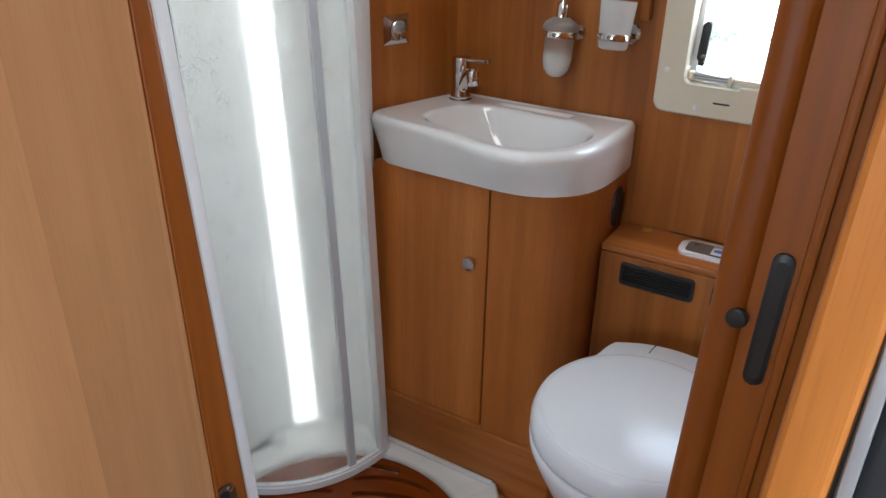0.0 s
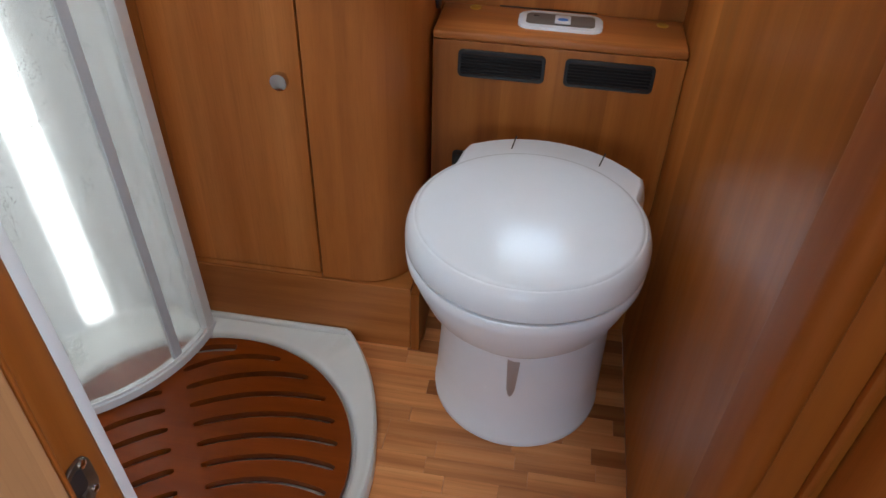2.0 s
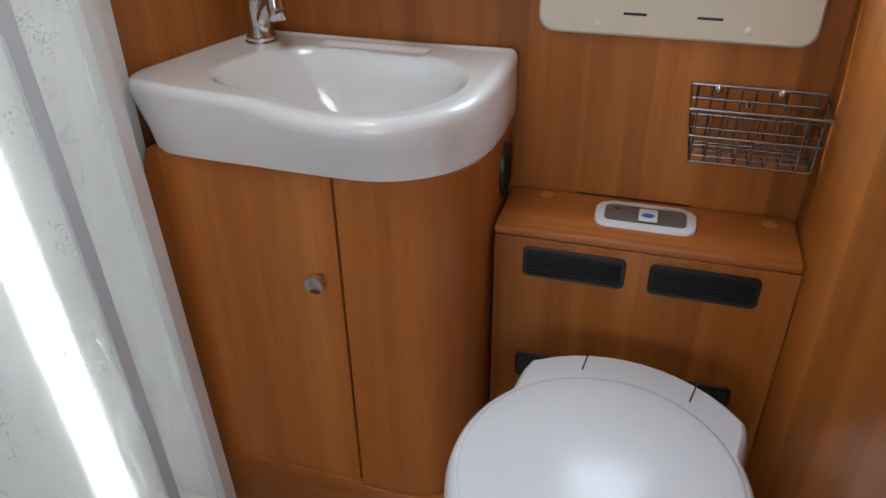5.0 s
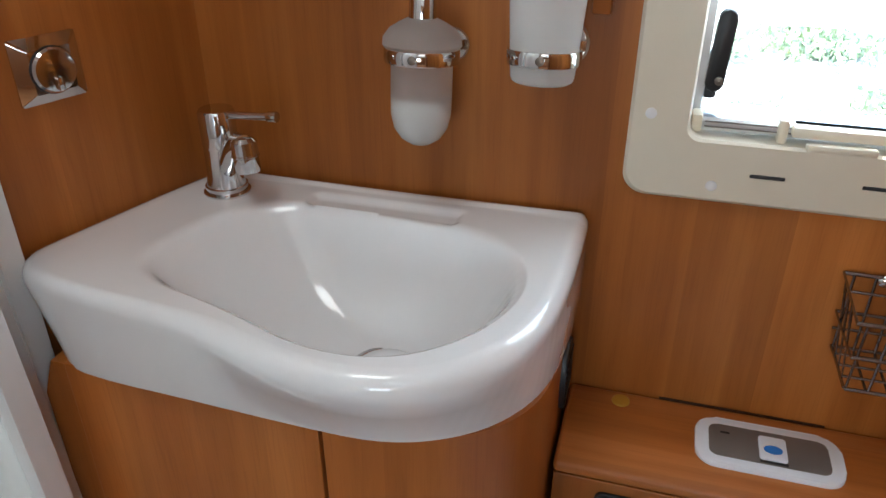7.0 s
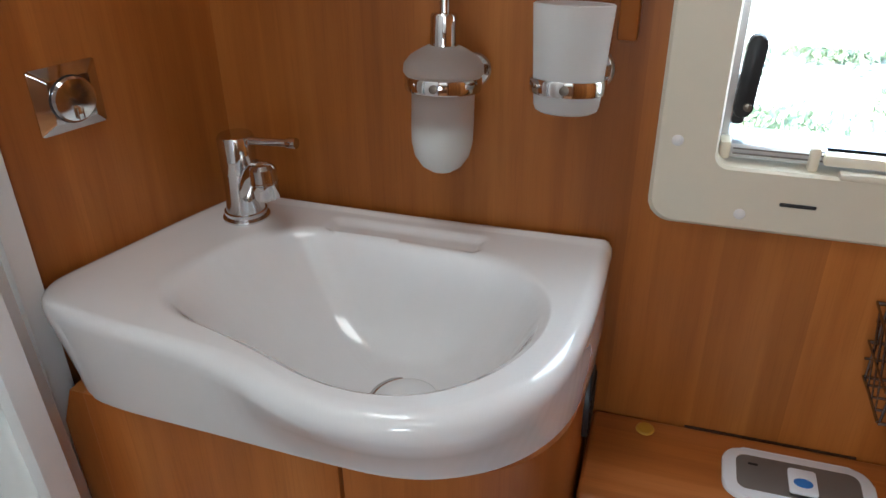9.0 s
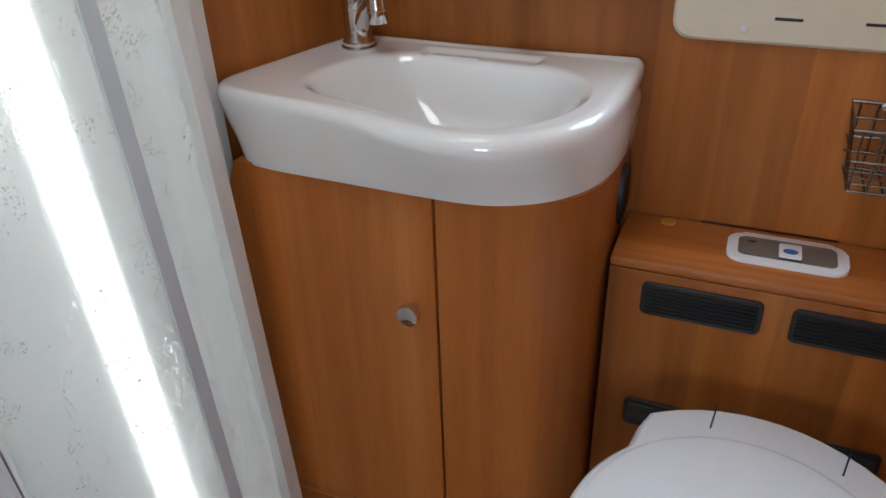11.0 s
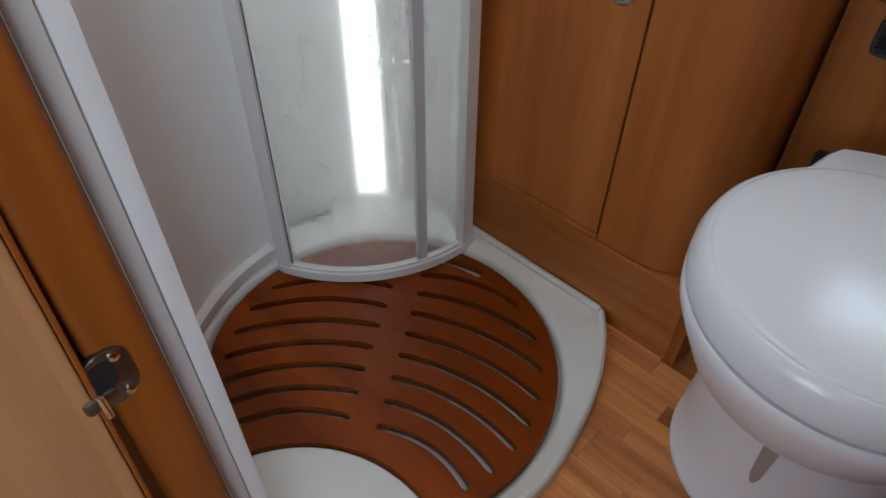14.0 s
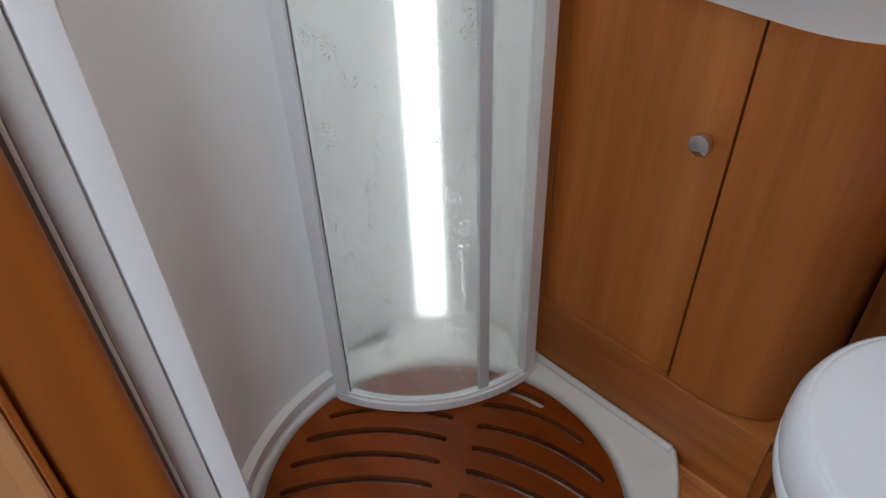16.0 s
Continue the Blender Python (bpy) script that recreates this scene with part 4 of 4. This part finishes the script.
def on_rim(deg):
    return Vector(DC) + 0.274 * Vector((math.cos(radians(deg)), math.sin(radians(deg))))


loops.append(slot(Vector((-0.520, -0.389)), on_rim(92.5), 0.0100, 0.006))
for k, deg in enumerate((71, 54, 39.5, 27, 15.7, 4.8, -6.6, -16.8)):
    loops.append(slot(START_R + STEP * k, on_rim(deg), 0.0068))
for k, deg in enumerate((186, 199, 211, 222.5, 233, 243, 252)):
    loops.append(slot(START_L + STEP * k, on_rim(deg), 0.0068))
bm = bmesh.new()
edges = []
for lp in loops:
    if not lp:
        continue
    vs = [bm.verts.new((p.x, p.y, 0.0125)) for p in lp]
    edges += [bm.edges.new((vs[i], vs[(i + 1) % len(vs)])) for i in range(len(vs))]
bmesh.ops.triangle_fill(bm, edges=edges, use_beauty=True, use_dissolve=False)
faces = list(bm.faces)
ext = bmesh.ops.extrude_face_region(bm, geom=faces)
bmesh.ops.translate(bm, vec=(0, 0, -0.0155), verts=[v for v in ext["geom"] if isinstance(v, bmesh.types.BMVert)])
part("board", bm, DUCK, duck, smooth=20)

# curved screen
scr = thing("shower_screen", (-0.58, -0.50, 0.03), "curved shower screen of drop-patterned acrylic in white frames", "shower screen")
SC, SR = (-0.833, -0.315), 0.328
TOPZ = 1.86
pn = part("pane", arc_strip(*SC, SR - 0.0015, SR + 0.0015, -65.6, -20.5, 0.032, TOPZ, 48), SCREEN, scr, "broad curved pane with drop relief")
pn.visible_shadow = False
pn = part("pane", arc_strip(*SC, SR - 0.0095, SR - 0.0065, -20.5, -4.5, 0.032, TOPZ, 24), SCREEN, scr, "narrow curved pane")
pn.visible_shadow = False
part("bottom_rail", arc_strip(*SC, SR - 0.012, SR + 0.012, -68, 0, 0.016, 0.034, 48), ALU_WHITE, scr, "white bottom rail")
part("rail_lip", arc_strip(*SC, SR + 0.004, SR + 0.0065, -66, -3, 0.034, 0.040, 48), ALU_WHITE, scr)
part("top_rail", arc_strip(*SC, SR - 0.012, SR + 0.012, -68, 0, TOPZ, TOPZ + 0.03, 48), ALU_WHITE, scr, "white top rail")
part("mullion", arc_strip(*SC, SR - 0.010, SR + 0.003, -22.0, -18.8, 0.032, TOPZ, 6), MULLION, scr, "grey-white mullion")
part("post", arc_strip(*SC, SR - 0.012, SR + 0.010, -69.0, -64.7, 0.016, TOPZ, 6), ALU_WHITE, scr, "white end post")
part("post_seal", arc_strip(*SC, SR + 0.0015, SR + 0.0025, -64.7, -64.2, 0.032, TOPZ, 3), GREY, scr, "thin dark seal", 0)
part("post", arc_strip(*SC, SR - 0.012, SR + 0.010, -5.2, -0.8, 0.016, TOPZ, 6), ALU_WHITE, scr, "white end post")
part("wall_profile", prism([(-0.520, -0.318), (-0.539, -0.276), (-0.572, -0.274), (-0.575, -0.300), (-0.536, -0.326)], 0.030, TOPZ + 0.03), ALU_WHITE, scr, "white wall profile")

# beads of the drop relief, in trailing patches on the broad pane
rng = random.Random(21)
verts, faces = [], []
trails = [(rng.uniform(-63, -7), rng.uniform(0.08, 1.80), rng.uniform(0.02, 0.07), rng.uniform(-9, 9)) for _ in range(130)]
while len(verts) < 3600 * 17:
    ta, tz, tall, skew = trails[rng.randrange(len(trails))]
    dz = rng.gauss(0, tall)
    a, z = radians(ta + rng.gauss(0, 0.8) + skew * dz), tz + dz
    if not (-63.5 < math.degrees(a) < -6 and 0.06 < z < TOPZ - 0.02) or -23 < math.degrees(a) < -18:
        continue
    base = SR + (0.0014 if math.degrees(a) < -20 else -0.0066)
    r = rng.uniform(0.0009, 0.0021)
    o = len(verts)
    for h, k in ((0.0, 1.0), (0.55, 0.75)):
        for i in range(8):
            p = math.pi * i / 4
            u, w, d = r * k * math.cos(p), r * k * 1.25 * math.sin(p), base + h * r * 0.8
            verts.append((SC[0] + d * math.cos(a) - u * math.sin(a), SC[1] + d * math.sin(a) + u * math.cos(a), z + w))
    verts.append((SC[0] + (base + r * 0.8) * math.cos(a), SC[1] + (base + r * 0.8) * math.sin(a), z))
    for i in range(8):
        j = (i + 1) % 8
        faces += [(o + i, o + j, o + 8 + j, o + 8 + i), (o + 8 + i, o + 8 + j, o + 16)]
me = bpy.data.meshes.new("drop_relief")
me.from_pydata(verts, [], faces)
bm = bmesh.new()
bm.from_mesh(me)
beads = part("drop_relief", bm, BEAD, scr, "small clear raised drops", 80)
beads.visible_shadow = False
bpy.data.meshes.remove(me)
leaned(scr, -0.020, -0.020, 0.40)

# glowing upright strip added for the bright streak behind the screen; its source is unknown
streak = thing("shower_light_column", (-0.72, -0.36, 0.03), "glowing upright strip put in for the bright streak behind the screen", "light")
LT = pose(-0.7265, -0.361, 0, 0, 0, math.degrees(math.atan2(-0.168, -0.135)))
for nm, mt, w, d0, d1, z0, z1, lb in (("housing", ALU_WHITE, 0.033, 0.0005, 0.008, 0.05, 1.90, "white backing of the glowing strip"), ("diffuser", STREAK_GLOW, 0.0285, 0.008, 0.018, 0.056, 1.89, "glowing face of the streak strip")):
    b = box(-w, w, d0, d1, z0, z1, 0.003)
    bmesh.ops.transform(b, matrix=LT, verts=b.verts)
    part(nm, b, mt, streak, lb)

leaned(streak, -0.020, -0.020, 0.15)

# ---------------------------------------------------------------- doorway
jl = thing("door_jamb", (-0.19, -1.04, 0), "white metal shower profile beside the orange-brown door jamb", "door jamb")
part("white_profile", box(-0.250, -0.190, -1.0215, -1.004, 0, HIGH - 0.001, 0.004), PROFILE_WHITE, jl, "white metal edge profile")
part("grey_profile", box(-0.245, -0.187, -1.0375, -1.022, 0, HIGH - 0.001, 0.003), PROFILE_GREY, jl, "greyish channel profile")
part("profile_rib", box(-0.240, -0.1845, -1.0410, -1.0378, 0, HIGH - 0.001, 0.001), ALU_WHITE, jl, "narrow white rib")
part("dark_seal", box(-0.24, -0.176, -1.0443, -1.0412, 0, HIGH - 0.001), GREY, jl, "dark rubber seal", 0)
part("jamb", box(-0.30, -0.157, -1.0868, -1.0446, 0, HIGH - 0.001, 0.009, 4), ORANGE, jl, "orange-brown lacquered wood")

leaf = thing("washroom_door", (-0.18, -1.11, 0), "pale veneer washroom door standing open", "door")
LM = pose(-0.154, -1.1045, 0, 0, 0, -3.0)
b = box(-0.030, 0.0, -0.56, 0.0, 0.03, 1.88, 0.002)
bmesh.ops.transform(b, matrix=LM, verts=b.verts)
part("leaf", b, LEAF_WOOD, leaf, "flat pale veneer leaf", 0)
b = box(-0.029, 0.0015, 0.0004, 0.004, 0.03, 1.88, 0.001)
bmesh.ops.transform(b, matrix=LM, verts=b.verts)
part("edge_band", b, ORANGE, leaf, "orange edge band", 0)
hg = part("hinge", prism(rounded(0.030, 0.050, 0.013, 6), 0, 0.003, 0.001, pose(-0.1572, -1.080, 0.674, 90, 0, 90)), STEEL, jl, "worn steel hinge cup")
part("arm", box(-0.160, -0.151, -1.103, -1.080, 0.655, 0.668, 0.003), STEEL, hg, "steel hinge arm")
part("pin", lathe([(0.003, 0), (0.003, 0.022), (0.0001, 0.023)], pose(-0.150, -1.092, 0.650), 12), CHROME, hg, "bright hinge pin")
part("recess", prism(rounded(0.016, 0.026, 0.006, 5), 0.0028, 0.0034, 0.0, pose(-0.1572, -1.084, 0.680, 90, 0, 90)), BLACK, hg, "dark hinge recess")
for z in (0.692, 0.657):
    part("screw", lathe([(0.0038, 0), (0.0038, 0.002), (0.0001, 0.003)], pose(-0.1545, -1.073, z, 0, 90, 0), 12), CHROME, hg)

leaned(jl, 0, -0.052, 0.50)
leaned(leaf, 0, -0.012, 0.66)

jr = thing("door_post", (0.36, -1.03, 0), "orange-brown lacquered door post with a flush pull", "door post")
part("edge_strip", box(0.326, 0.352, -1.045, -0.985, 0, HIGH - 0.001, 0.011, 5), ORANGE, jr, "rounded edge strip")
part("face", box(0.345, 0.3912, -1.040, -0.992, 0, HIGH - 0.001, 0.002), ORANGE, jr, "lacquered face")
part("bead", box(0.376, 0.384, -1.046, -1.038, 0, HIGH - 0.001, 0.003), ORANGE, jr, "raised bead")
pull = part("flush_pull", prism(rounded(0.014, 0.104, 0.0068, 6), 0, 0.003, 0.001, pose(0.3655, -1.0395, 1.079, 90, 0, 0)), BLACK, jr, "black recessed flush pull")
part("pull_hollow", prism(rounded(0.008, 0.092, 0.0038, 6), 0.003, 0.0034, 0.0, pose(0.3655, -1.0395, 1.079, 90, 0, 0)), BLACK, pull)
part("lock_knob", lathe([(0.0075, 0), (0.0075, 0.002), (0.006, 0.0035), (0.0001, 0.004)], pose(0.3465, -1.0445, 1.078, 90, 0, 0), 20), BLACK, jr, "round black lock knob")
part("outer_panel", box(0.392, 0.4235, -1.165, -0.992, 0, HIGH - 0.001, 0.004), WOOD, jr, "veneer outer panel", 0)

leaned(jr, 0.025, -0.012, 1.0)

st = thing("fabric_screen", (0.60, -1.13, 0), "charcoal woven screen panel with a grey border beside the door post", "screen")
part("cover", box(0.4355, 0.80, -1.158, -1.085, 0.02, 1.60, 0.010, 3), FABRIC, st, "charcoal woven cover")
part("border", box(0.4275, 0.4350, -1.168, -1.085, 0.0, 1.62, 0.002), SILVER, st, "grey border strip")
part("gap_seal", box(0.4238, 0.4272, -1.160, -1.085, 0.0, 1.62), BLACK, st, "black seal", 0)

# ---------------------------------------------------------------- floor staves
rng = random.Random(11)
W = 0.037
shapes = {}
for j in range(-30, 1):
    y1 = j * W + 0.012
    if y1 < -1.06 or y1 - W > 0:
        continue
    x = -0.30 - rng.random() * 0.25
    while x < 0.395:
        ln = rng.choice((0.10, 0.15, 0.19, 0.24, 0.32))
        far = max(abs(y1 - DC[1]), abs(y1 - W - DC[1]))
        edge = DC[0] + math.sqrt(max(0.335 ** 2 - far ** 2, 0)) if far < 0.335 else -0.30
        a0, a1 = max(x, -0.30, edge), min(x + ln, RX)
        if a1 - a0 > 0.02:
            kk = round(a1 - a0, 3)
            if kk not in shapes:
                shapes[kk] = mesh_of("stave", box(0, kk - 0.0003, 0.0001, W - 0.0002, -0.022, 0.0, 0.0003, 1), STAVE, 0)
            ob = new("stave", shapes[kk])
            ob.location = (a0, y1 - W, 0)
            ob.parent = floor
        x += ln
tagged(part("hall_floor", box(-1.35, 1.35, -3.1, -1.062, -0.022, -0.0005), wood("hall_laminate", (0.36, 0.15, 0.052), (0.46, 0.215, 0.085), (0.52, 0.27, 0.12), along="x", bands=22.0), smooth=0), "beech laminate floor of the living area", "floor", kind="structure")
